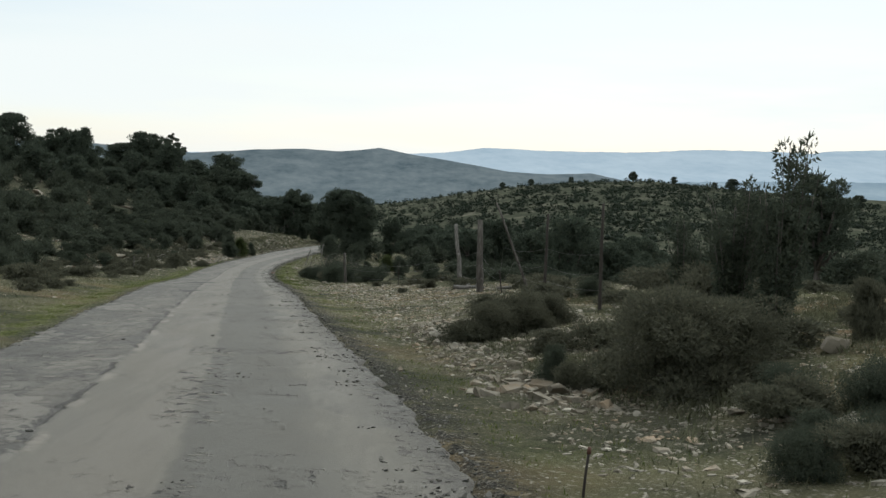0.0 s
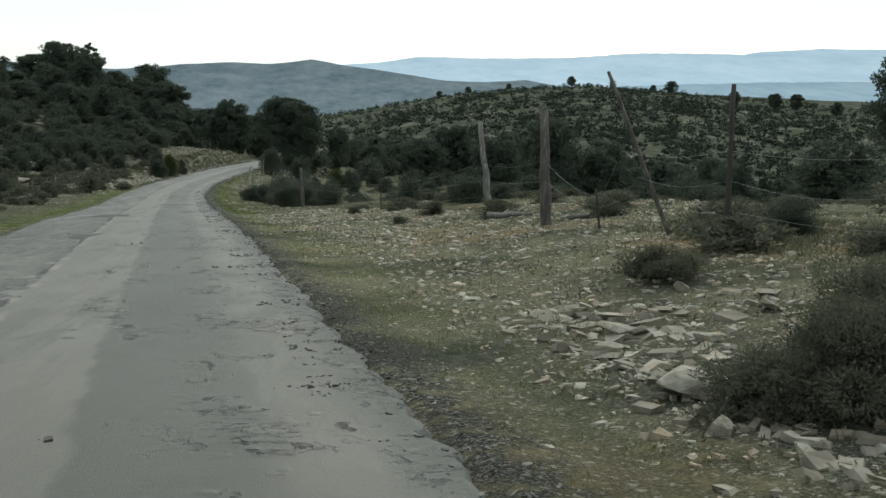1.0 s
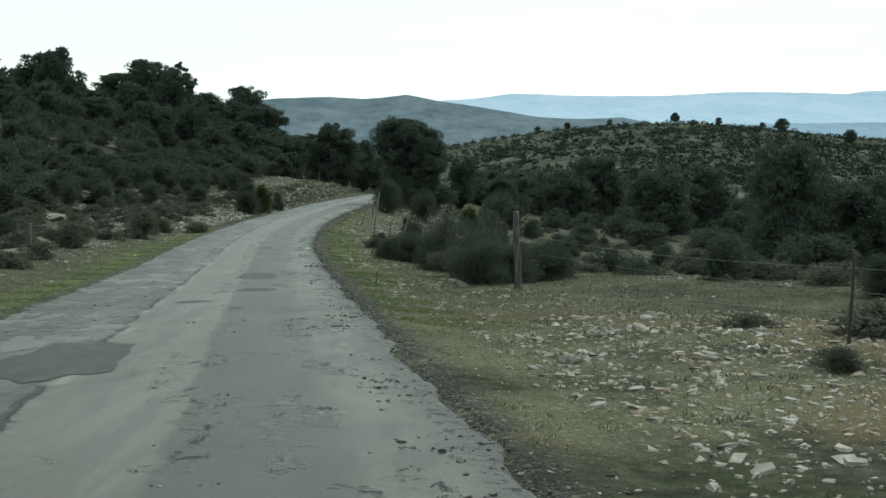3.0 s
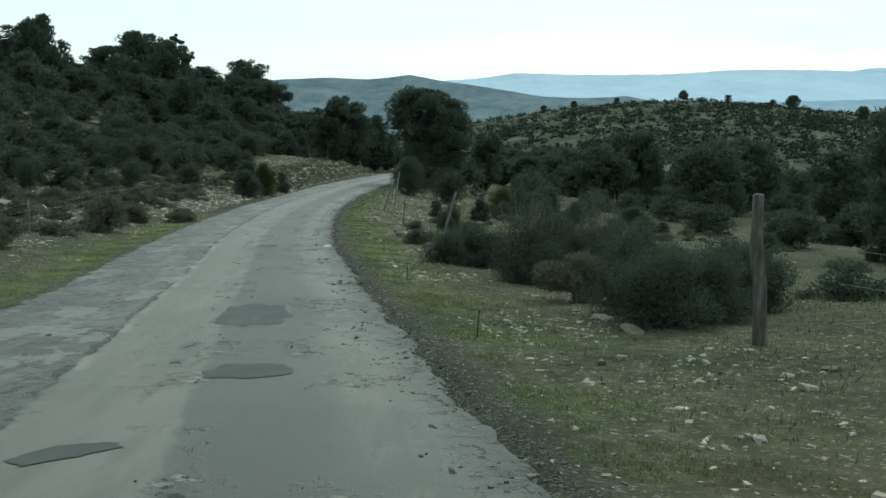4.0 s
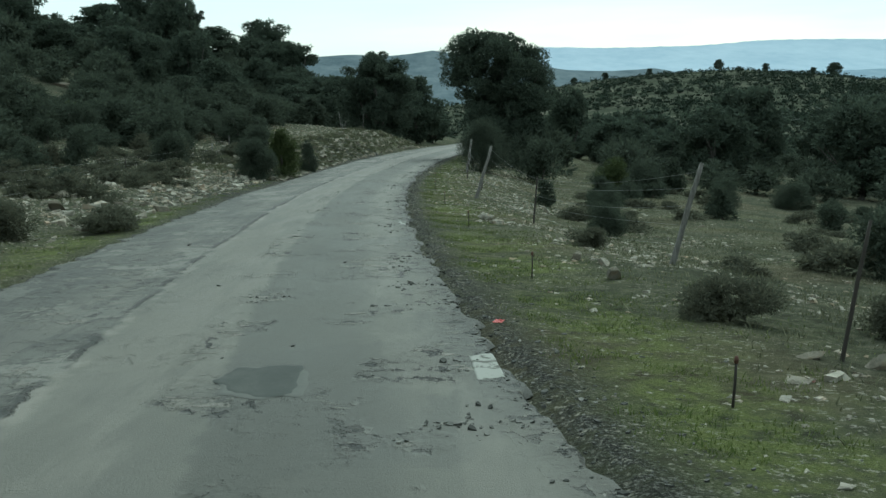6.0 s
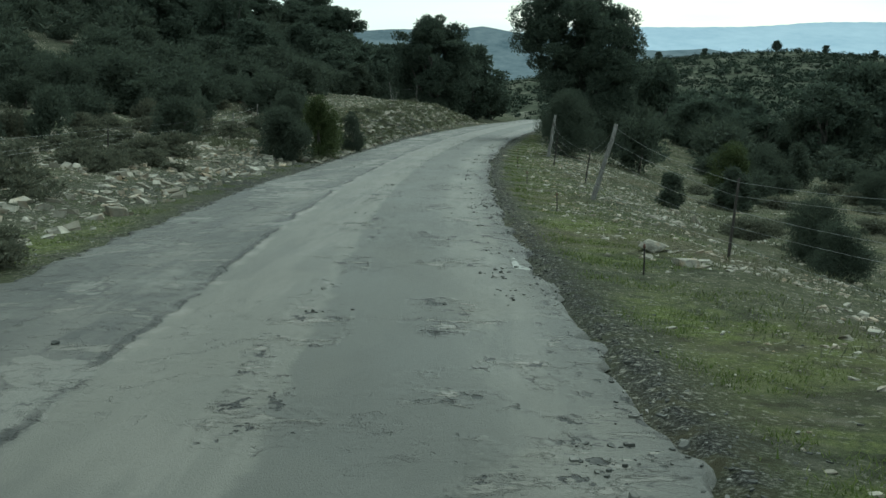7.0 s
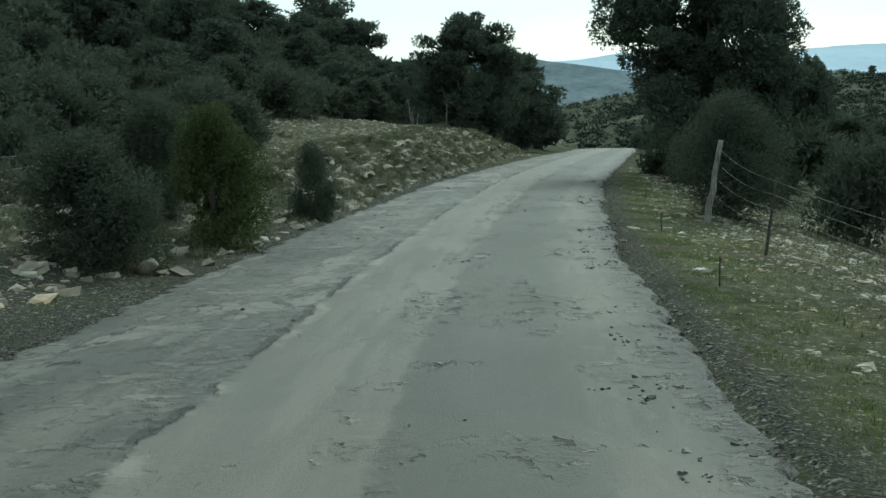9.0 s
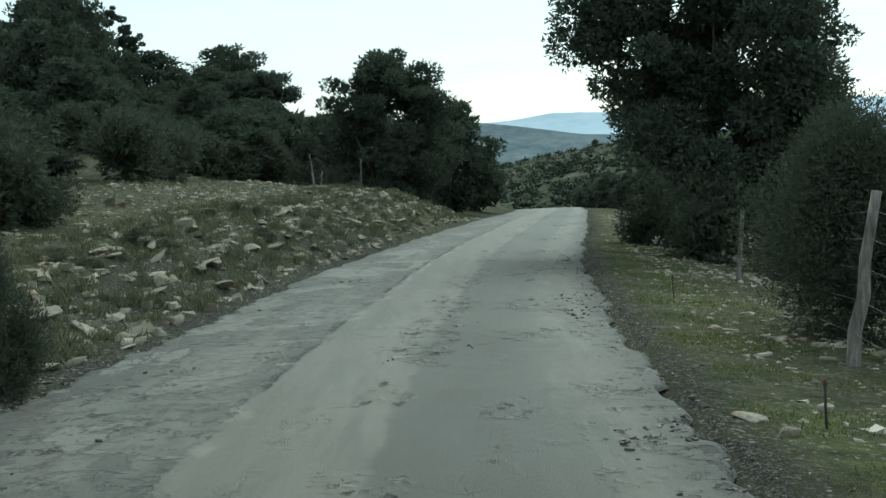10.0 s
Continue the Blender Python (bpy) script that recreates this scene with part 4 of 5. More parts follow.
def joined_scrub(name, label, spans, seed, sources, material=JUNIPER, size=(1.6, 1.05)):
    """Bushes standing too thick to count, joined into one mesh."""
    r = np.random.RandomState(seed)
    kinds = []
    for ob in sources:
        me = [c for c in ob.children if c.name.startswith("foliage")][0].data
        kinds.append((np.array([v.co for v in me.vertices]), np.array([list(q.vertices) for q in me.polygons])))
    vs, fs, at = [], [], 0
    for n, y0, y1, u0, u1, h, rad, gap in spans:
        y, u = r.uniform(y0, y1, n), r.uniform(u0, u1, n)
        x = road_x(y) + u
        keep = waves(x, y, 33, 15) > gap
        x, y = x[keep], y[keep]
        z = land(x, y)
        for i in range(len(x)):
            v, f = kinds[i % 4 + (4 if len(kinds) > 4 and math.hypot(x[i], y[i] - 55) < 62 and x[i] > road_x(y[i]) else 0)]
            s, a = r.uniform(0.65, 1.4), r.uniform(0, 2 * math.pi)
            c, q = math.cos(a), math.sin(a)
            sx, sz = s * rad / size[1], s * h / size[0] * r.uniform(0.8, 1.2)
            vs.append(np.stack([(v[:, 0] * c - v[:, 1] * q) * sx + x[i], (v[:, 0] * q + v[:, 1] * c) * sx + y[i], v[:, 2] * sz + z[i] - 0.05], 1))
            fs.append(f + at)
            at += len(v)
    return tagged(new(name, mesh_from_arrays(name, np.concatenate(vs), np.concatenate(fs), material)), label, "scrub", kind="stuff")


joined_scrub("hillside_scrub", "thick dark juniper and oak scrub over the rocky slope",
             [(430, 60, 205, -62, -17, 2.0, 1.4, -0.8), (50, 126, 200, -20, -9, 1.5, 1.1, -0.6), (60, 30, 70, -50, -20, 1.6, 1.2, -0.3), (70, 88, 134, -27, -12, 1.5, 1.15, -0.9)], 5, FAR_BUSHES + BUSHES)
joined_scrub("valley_scrub", "thick dark juniper scrub below the road",
             [(240, 40, 200, 22, 80, 1.8, 1.5, -0.4), (60, 120, 200, 8, 24, 1.8, 1.4, -0.6), (150, 60, 260, 70, 150, 2.4, 2.2, -0.3)], 6, FAR_BUSHES + BUSHES)
joined_scrub("heath_scrub", "low grey-brown heath growing thick over the slopes",
             [(60, 70, 118, 7, 24, 0.36, 0.65, -0.5), (70, 30, 118, -10, -4.6, 0.4, 0.6, -0.6)], 7, TUFTS, HEATH, (0.55, 0.62))


def far_scrub():
    """Scrub over the far slopes, too far off to tell one bush from the next."""
    r = np.random.RandomState(3)
    vs, fs, at = [], [], 0
    n = 15000
    az = np.radians(r.uniform(-13, 34, n))
    d = 150 + 740 * r.rand(n) ** 0.75
    x, y = d * np.sin(az), d * np.cos(az)
    keep = (np.abs(x - road_x(y)) > 60) | (y > 260)
    keep &= waves(x, y, 51, 70) + 0.7 * waves(x, y, 52, 22) > r.uniform(-1.1, 0.9, n)
    x, y, d = x[keep], y[keep], d[keep]
    z = land(x, y)
    s = np.clip(r.lognormal(0.3, 0.45, len(x)), 0.6, 3.4) * np.where(d > 740, 0.65, 1)
    bm = bmesh.new()
    bmesh.ops.create_icosphere(bm, subdivisions=1, radius=1.0)
    cv = np.array([q.co for q in bm.verts])
    cf = np.array([[q.index for q in t.verts] for t in bm.faces])
    bm.free()
    for i in range(len(x)):
        core = cv * r.uniform(0.55, 1.05, (len(cv), 1)) * [s[i] * 0.7, s[i] * 0.7, s[i] * 0.45] + [x[i], y[i], z[i] + 0.3 * s[i]]
        vs.append(core)
        fs.append(cf + at)
        at += len(cv)
        v, f = leaf_cloud(r, [(x[i], y[i], z[i] + s[i] * 0.5)], np.array([[s[i] * r.uniform(0.8, 1.3), s[i], s[i] * r.uniform(0.5, 0.95)]]), 30, 0.42 * s[i], 0.75, wide=0.34)
        vs.append(v)
        fs.append(f + at)
        at += len(v)
    me = mesh_from_arrays("far_scrub", np.concatenate(vs), np.concatenate(fs), SCRUB)
    return tagged(new("far_scrub", me), "dark scrub dotted over the far slopes", "scrub", kind="stuff")


far_scrub()
for ob in NEAR_BUSHES + OAKS + FAR_OAKS + FAR_BUSHES + BUSHES + CONES + FRESH + NEAR_TUFTS + TUFTS + TWIGGY + OPEN_SHRUBS + NEAR_CONES + BROWN:
    drop(ob)


# ---------------- stones ----------------
def stone_shape(seed, flat=0.6, cuts=1):
    """An angular limestone lump, about 1 m across before scaling."""
    r = np.random.RandomState(seed)
    bm = bmesh.new()
    bmesh.ops.create_icosphere(bm, subdivisions=cuts, radius=0.5)
    axes = r.normal(size=(9, 3))
    axes /= np.linalg.norm(axes, axis=1, keepdims=True)
    lim = r.uniform(0.17, 0.33, 9)
    for v in bm.verts:
        p = np.array(v.co) * 1.25 * (1 + r.uniform(-0.04, 0.04))
        for a, m in zip(axes, lim):
            over = p @ a - m
            if over > 0:
                p = p - a * over * 0.96
        v.co = Vector((p[0] * 1.3, p[1] * 1.05, p[2] * flat * 1.1))
    me = bpy.data.meshes.new("rock")
    bm.to_mesh(me)
    bm.free()
    me.materials.append(STONE)
    return me


STONES = [stone_shape(100 + i, 0.62 + 0.14 * (i % 3), 3) for i in range(7)]


def rock(n, x, y, h, r, label="pale grey limestone rock lying on the ground", group="loose rocks"):
    ob = new("rock", STONES[n % 7])
    ob.matrix_basis = pose(x, y, ground_z(x, y) + h * 0.1, 8 * math.sin(n), 9 * math.cos(2.1 * n), 51 * n) @ Matrix.Diagonal((r * 1.6, r * 1.5, max(h, r * 0.5) * 1.35, 1))
    return tagged(ob, label, "rock", group)


for n, (x, y, h, r) in enumerate([(2.9, 15.1, .15, .36), (5.1, 11.6, .28, .22), (2.0, 12.2, .16, .12), (4.0, 10.0, .19, .17), (3.2, 9.2, .1, .14), (5.6, 21.1, .21, .19), (2.9, 16.7, .12, .1),
                                  (1.9, 12.6, .15, .12), (1.8, 13.7, .13, .14), (1.0, 18.9, .16, .2), (1.3, 19.5, .15, .19), (1.9, 11.1, .19, .16), (1.1, 11.1, .12, .09), (1.95, 10.4, .14, .12),
                                  (2.15, 11.4, .16, .11), (1.2, 17.6, .22, .36), (0.95, 16.5, .18, .1), (0.8, 19.1, .15, .1), (1.35, 19.3, .13, .12), (2.3, 20.9, .11, .12), (1.75, 18.8, .15, .13), (4.8, 23.9, .14, .15)]):
    rock(n, x, y, h, r)
for n, (x, y, h, r) in enumerate([(-1.5, 52.1, .12, .1), (-3.4, 52.8, .08, .06), (-2.6, 55.0, .11, .22), (-2.1, 51.2, .09, .1), (-4.7, 70.4, .1, .14), (5.8, 93.8, .42, .24), (-5.5, 76.9, .21, .1),
                                  (-5.0, 79.1, .12, .1), (-5.4, 74.8, .21, .12), (-5.2, 76.5, .1, .12), (-6.2, 83.4, .2, .16), (-4.2, 70.3, .25, .14), (-6.3, 84.8, .19, .22), (-6.5, 84.0, .08, .13)]):
    rock(n + 3, x, y, h, r)
for n, (x, y, h, r) in enumerate([(-4.2, 92.5, .23, .16), (-4.0, 96, .18, .14), (-7.2, 103.6, .12, .09), (-7.3, 108.3, .09, .09), (-6.8, 109.1, .1, .1), (-7.4, 108.6, .09, .13), (-15.4, 85.4, .34, .26),
                                  (-13.5, 83.6, .15, .14), (-13.7, 87.4, .35, .2), (1.4, 41.1, .1, .17), (-2.2, 43.3, .15, .14), (-0.9, 43, .1, .1), (-2.7, 56.2, .09, .16), (-2.5, 55.8, .1, .1)]):
    rock(n + 5, x, y, h, r)

rng = np.random.RandomState(29)
# rubble of broken limestone by the first bushes
for n in range(120):
    y = 9.6 + abs(rng.normal(0, 2.0))
    x = float(road_x(y)) + 3.9 + rng.gamma(2.0, 0.42)
    h = rng.uniform(0.02, 0.07)
    rock(n, x, y, h, h * rng.uniform(0.7, 1.3), "broken tan limestone block in a heap of rubble", "rubble")
# outcrops on the slope above the road
for n in range(110):
    y, u = rng.uniform(45, 200), -rng.uniform(7, 48)
    s = rng.uniform(0.25, 0.8) * (1.5 if u < -20 else 0.8)
    rock(n, float(road_x(y)) + u, y, s * 0.8, s, "pale limestone outcrop among the hillside scrub", "outcrops")


def broken_block(r):
    """An angular broken lump with slanting faces, about 1 m across."""
    v = np.array([(a, b, c) for c in (-0.4, 0.4) for a, b in ((-0.55, -0.4), (0.5, -0.5), (0.6, 0.35), (-0.4, 0.5))])
    top = v[:, 2] > 0
    v[top, :2] = v[top, :2] * r.uniform(0.6, 0.95) + r.uniform(-0.15, 0.15, 2)
    v[top, 2] += r.uniform(-0.6, 0.6) * v[top, 0] + r.uniform(-0.4, 0.4) * v[top, 1]
    v += r.normal(0, 0.1, (8, 3))
    f = [(0, 2, 1), (0, 3, 2), (4, 5, 6), (4, 6, 7)]
    for i in range(4):
        j = (i + 1) % 4
        f += [(i, j, j + 4), (i, j + 4, i + 4)]
    return v, np.array(f)


def rock_stuff(name, label, items, seed, material=STONE):
    """Rocks past counting, joined into one mesh."""
    r = np.random.RandomState(seed)
    kinds = [broken_block(r) for _ in range(8)]
    vs, fs, at = [], [], 0
    for i, (y, u, h, w) in enumerate(items):
        v, f = kinds[i % 8]
        x = float(road_x(y)) + u
        turn = np.array(Euler((r.uniform(-0.25, 0.25), r.uniform(-0.25, 0.25), r.uniform(0, 6.3))).to_matrix())
        vs.append((v * [w * 1.7 * r.uniform(0.7, 1.3), w * 1.2, h * 1.1]) @ turn.T + [x, y, ground_z(x, y) + h * 0.12])
        fs.append(f + at)
        at += len(v)
    return tagged(new(name, mesh_from_arrays(name, np.concatenate(vs), np.concatenate(fs), material)), label, "stones", kind="stuff")


rock_stuff("rubble_heap", "broken tan limestone rubble beside the road",
           [(rng.uniform(9.6, 18.5), 3.5 + rng.gamma(2.2, 0.5), h, h * rng.uniform(0.7, 1.5)) for h in rng.uniform(0.015, 0.06, 420)], 71)
rock_stuff("tan_rubble", "heap of freshly broken orange-tan limestone", [(11.8 + rng.normal(0, 0.7), 4.35 + rng.normal(0, 0.5), h, h * rng.uniform(0.8, 1.6)) for h in rng.uniform(0.03, 0.1, 150)], 74, TANSTONE)
rock_stuff("flat_stones", "flat pale limestone pieces strewn beside the heath shrubs",
           [(rng.uniform(15.3, 21), 3.7 + rng.gamma(2.5, 0.45), h, h * rng.uniform(1.5, 3.2)) for h in rng.uniform(0.015, 0.055, 240)], 75)
rock_stuff("field_rocks", "pale limestone rocks heaped along the field edge",
           [(rng.uniform(82, 104), -3.1 - rng.gamma(1.8, 0.9), h, h * rng.uniform(0.9, 1.9)) for h in rng.uniform(0.03, 0.12, 280)], 76)
rock_stuff("slope_rocks", "pale limestone rocks over the slope above the road",
           [(rng.uniform(60, 128), -rng.uniform(5.5, 24), h, h * rng.uniform(0.9, 1.7)) for h in rng.uniform(0.06, 0.28, 420)], 72)
rock_stuff("bank_rubble", "small pale stones packed into the roadside bank",
           [(rng.uniform(102, 152), -2.65 - 3.6 * rng.rand() ** 1.3, h, h * rng.uniform(0.9, 2.0)) for h in rng.uniform(0.03, 0.1, 900)], 73)


def stone_litter():
    """Broken limestone lying over the heath, in patches."""
    r = np.random.RandomState(8)
    base = []
    bm = bmesh.new()
    bmesh.ops.create_cube(bm, size=0.8)
    bmesh.ops.triangulate(bm, faces=bm.faces)
    cube = np.array([q.co for q in bm.verts])
    tris = np.array([[q.index for q in t.verts] for t in bm.faces])
    bm.free()
    for k in range(10):
        v = cube * np.where(cube[:, 2:] > 0, r.uniform(0.45, 0.95, (8, 1)), 1) + r.normal(0, 0.13, (8, 3))
        base.append((v * [1, 1, 0.6], tris))
    n = 150000
    y = 4 + 150 * r.rand(n) ** 1.3
    right = r.rand(n) < 0.66
    u = np.where(right, 2.6 + r.gamma(1.7, 3.4, n), -2.6 - r.gamma(1.8, 3.4, n))
    x = road_x(y) + u
    dense = 0.2 + 0.7 * waves(x, y, 61, 7.0) + 0.35 * waves(x, y, 62, 2.3) + 0.45 * np.exp(-((u - 6.0) / 3.0) ** 2) * (y < 48) - 0.15 * np.exp(-((u - 4.0) / 1.2) ** 2) * (y > 50) * (y < 95)
    dense += 0.9 * np.exp(-((u - 5.6) / 2.4) ** 2 - ((y - 17) / 12) ** 2) + 0.9 * (u < 0) * (u > -8) * (y > 112)
    dense += 0.75 * (u > 3.8) * (u < 15) * (y > 18) * (y < 46) + 0.3 * (u > 2.9) * (u < 6) * (y > 84) + 0.25 * (u < -3.2) * (u > -10) * (y > 74)
    dense += 0.5 * (u < -4.5) * (y > 60) + 0.5 * (u < 0) * (u > -6) * (y > 84)
    keep = (r.rand(n) < dense) & (np.abs(u) < 30)
    x, y, u = x[keep], y[keep], u[keep]
    z = land(x, y)
    s = np.clip(r.lognormal(-4.15, 0.6, len(x)), 0.009, 0.075) * np.where(np.abs(u) < 3.3, 0.6, 1.0) * (0.85 + y / 170) * np.where((u < -3.2) & (y > 70), 1.35, np.where((u > 3.4) & (y < 48), 1.25, 1.0))
    vs, fs, at = [], [], 0
    for i in range(len(x)):
        v, f = base[i % 10]
        a = r.uniform(0, 2 * math.pi)
        c, q = math.cos(a), math.sin(a)
        w = v * s[i] * 1.6 * r.uniform((0.8, 0.6, 0.35), (1.5, 1.2, 0.9))
        w = np.stack([w[:, 0] * c - w[:, 1] * q, w[:, 0] * q + w[:, 1] * c, w[:, 2] + 0.12 * w[:, 0]], 1) + [x[i], y[i], z[i] + s[i] * 0.15]
        vs.append(w)
        fs.append(f + at)
        at += len(v)
    me = mesh_from_arrays("loose_stones", np.concatenate(vs), np.concatenate(fs), STONE)
    return tagged(new("loose_stones", me), "broken pale limestone pieces strewn over the heath", "stones", kind="stuff")


def road_chips():
    """Crumbled asphalt and gravel along the road's broken edges."""
    r = np.random.RandomState(9)
    me0 = stone_shape(320, 0.5, 1)
    v0 = np.array([q.co for q in me0.vertices])
    f0 = np.array([list(p.vertices) for p in me0.polygons])
    bpy.data.meshes.remove(me0)
    n = 11000
    y = 3 + 125 * r.rand(n) ** 1.2
    u = np.where(r.rand(n) < 0.72, 2.5 + r.normal(0, 0.2, n), -2.6 + r.normal(0, 0.22, n))
    y[4000:5400], u[4000:5400] = 35 + 75 * r.rand(1400), 3.1 + r.normal(0, 0.6, 1400)
    y[:1600], u[:1600] = 64 + r.normal(0, 5.5, 1600), 2.45 + r.normal(0, 0.36, 1600)
    x = road_x(y) + u
    z = np.where(np.abs(u) < HALF + 0.02, road_z(y) + 0.012, land(x, y))
    s = np.clip(r.lognormal(-4.3, 0.5, n), 0.007, 0.04)
    a = r.uniform(0, 2 * math.pi, n)
    c, q = np.cos(a), np.sin(a)
    w = v0[None] * (s * 1.6)[:, None, None]
    w = np.stack([w[:, :, 0] * c[:, None] - w[:, :, 1] * q[:, None], w[:, :, 0] * q[:, None] + w[:, :, 1] * c[:, None], w[:, :, 2]], 2) + np.stack([x, y, z + s * 0.12], 1)[:, None]
    f = (f0[None] + (np.arange(n) * len(v0))[:, None, None]).reshape(-1, 3)
    return tagged(new("road_gravel", mesh_from_arrays("road_gravel", w.reshape(-1, 3), f, FLAKE)), "gravel and crumbled asphalt along the road edge", "gravel", kind="stuff")


def grass_stuff(name, label, material, n, pick, height, seed, blades=5, spread=0.05, wide=0.005):
    r = np.random.RandomState(seed)
    x, y = pick(r, n)
    z = land(x, y)
    m = len(x)
    h = height * r.uniform(0.5, 1.4, (m, blades))
    a = r.uniform(0, 2 * math.pi, (m, blades))
    lean = r.uniform(0.3, 1.3, (m, blades)) * h
    off = r.normal(0, spread, (m, blades, 2))
    bx, by = x[:, None] + off[:, :, 0], y[:, None] + off[:, :, 1]
    w = wide + wide * r.rand(m, blades)
    ca, sa_ = np.cos(a), np.sin(a)
    zz = np.repeat(z[:, None], blades, 1) - 0.01
    p1 = np.stack([bx - sa_ * w, by + ca * w, zz], 2)
    p2 = np.stack([bx + sa_ * w, by - ca * w, zz], 2)
    p3 = np.stack([bx + ca * lean, by + sa_ * lean, zz + h], 2)
    v = np.stack([p1, p2, p3], 2).reshape(-1, 3)
    f = np.arange(len(v)).reshape(-1, 3)
    return tagged(new(name, mesh_from_arrays(name, v, f, material)), label, "grass", kind="stuff")


def verge(r, n):
    y = 3 + 125 * r.rand(n) ** 1.1
    right = r.rand(n) < 0.7
    u = np.where(right, 2.65 + r.gamma(1.8, 0.5, n), -2.7 - r.gamma(1.5, 0.55, n))
    x = road_x(y) + u
    keep = (waves(x, y, 71, 3.5) + 0.5 * waves(x, y, 72, 1.1) > 0.05) & ((y > 46) | (r.rand(n) < 0.3) | ~right)
    return x[keep], y[keep]


def heath(r, n):
    y = 3 + 135 * r.rand(n) ** 1.2
    u = np.where(r.rand(n) < 0.65, 3.4 + r.gamma(1.6, 4.0, n), -3.6 - r.gamma(1.6, 4.0, n))
    x = road_x(y) + u
    keep = waves(x, y, 73, 4.5) > -0.3
    return x[keep], y[keep]


def slopes(r, n):
    y = 6 + 150 * r.rand(n) ** 1.1
    u = np.where(r.rand(n) < 0.5, 4.3 + r.gamma(1.5, 6.0, n), -4.2 - r.gamma(1.8, 7.0, n))
    x = road_x(y) + u
    keep = (waves(x, y, 75, 5.5) + 0.5 * waves(x, y, 76, 1.8) > 0.05) & ((y > 46) | (u < 0) | (u > 9)) & ((u < 0) | (u > 5.5))
    return x[keep], y[keep]


def low_heath(r, n):
    y = 7 + 20 * r.rand(n)
    u = 4.4 + 9 * r.rand(n)
    x = road_x(y) + u
    keep = (waves(x, y, 77, 2.6) + 0.6 * waves(x, y, 78, 0.9) > 0.0) & ((y < 16.5) | (u > 7.5))
    return x[keep], y[keep]


stone_litter()
road_chips()
grass_stuff("low_heath", "low grey-green heath between limestone rubble", TUSSOCK, 9000, low_heath, 0.075, 26, 14, 0.1, 0.006)
grass_stuff("heath_tussocks", "dark tussocks of heath and grass over the slopes", TUSSOCK, 30000, slopes, 0.06, 6, 12, 0.2, 0.007)
grass_stuff("verge_grass", "short green grass along the road verge", GRASS, 60000, verge, 0.035, 4, 5, 0.06, 0.0035)
grass_stuff("dry_grass", "thin dry grass between the stones", STRAW, 30000, heath, 0.065, 5, 4)


# ---------------- stone bank above the road ----------------
def stone_bank():
    bank = empty("stone_bank", pose(-13.0, 128, ground_z(-13.0, 128)))
    tagged(bank, "low bank of loose pale stones beside the road", "bank")
    r = np.random.RandomState(12)
    inv = bank.matrix_basis.inverted()
    made = 0
    while made < 290:
        # broken ledges of flat slabs, one above the other, and loose blocks at the foot
        y = r.uniform(103, 152)
        k = r.randint(0, 5)
        if waves(np.array([y * 1.0]), np.array([k * 7.0]), 91, 6.0)[0] < -0.25 or (y < 114 and k > 2):
            continue
        u = -2.72 - 0.5 * k + r.normal(0, 0.07)
        x = float(road_x(y)) + u
        s = r.uniform(0.08, 0.2) * (1.15 if k else 0.8)
        long = 3.6 if made % 5 == 0 and k else 2.0
        ob = new("stone", STONES[made % 7])
        ob.parent = bank
        along = math.degrees(math.atan2(float(road_x(y + 1) - road_x(y - 1)), 2))
        ob.matrix_basis = inv @ pose(x, y, ground_z(x, y) + s * 0.12, r.uniform(-14, 14), r.uniform(-14, 14), 90 - along + r.normal(0, 22)) @ Matrix.Diagonal((s * long, s * 1.3, s * r.uniform(0.7, 1.25), 1))
        made += 1
    return bank


stone_bank()
def bank_tufts(r, n):
    y = 103 + 50 * r.rand(n)
    x = road_x(y) - 2.8 - 4.0 * r.rand(n)
    keep = waves(x, y, 78, 1.6) + 0.6 * waves(x, y, 79, 0.7) > 0.12
    return x[keep], y[keep]


grass_stuff("bank_grass", "grey-green grass between the stones of the bank", TUSSOCK, 16000, bank_tufts, 0.12, 16, 14, 0.08, 0.006)


# ---------------- fence ----------------
def post_mesh(seed, h, r, lean, top=0.75, sides=9):
    g = np.random.RandomState(seed)
    pts, rad = [], []
    for k in range(7):
        t = k / 6
        pts.append((lean[0] * t + g.normal(0, r * 0.14), lean[1] * t + g.normal(0, r * 0.14), -0.3 + (h + 0.3) * t))
        rad.append(r * (1.12 - (1.12 - top) * t) * g.uniform(0.92, 1.08))
    return tube(pts, rad, sides)


POSTS = [(4.3, 20.3, 2.1, .035, 0, 0, 0), (3.7, 23.4, 1.9, .035, .05, .1, 0), (3.79, 25.34, 2.2, .032, -.95, .3, 2), (3.24, 27.25, .6, .02, -.1, 0, 0), (2.88, 29.5, 2.0, .1, -.05, .2, 2),
         (2.8, 34.78, 2.05, .075, -.25, .3, 1), (0.9, 44, 1.0, .02, 0, 0, 0), (-1.55, 53.83, 1.53, .075, -.1, .1, 2)]
POSTS2 = [(-4.47, 70.43, 1.05, .018, .2, 0, 0), (-4.03, 78.1, 1.45, .045, .5, .1, 1), (-5.3, 85.3, 1.0, .02, .1, 0, 0), (-6.27, 92.55, 1.4, .05, .55, .45, 1),
          (-5.8, 98.2, .8, .02, .14, 0, 0), (-6.0, 106, 1.05, .022, .14, 0, 0), (-5.84, 111.2, 1.5, .06, .26, .1, 1), (-4.4, 120, 1.2, .04, .1, 0, 1)]
SPAN_HEIGHTS = (0.3, 0.5, 0.7, 0.93)


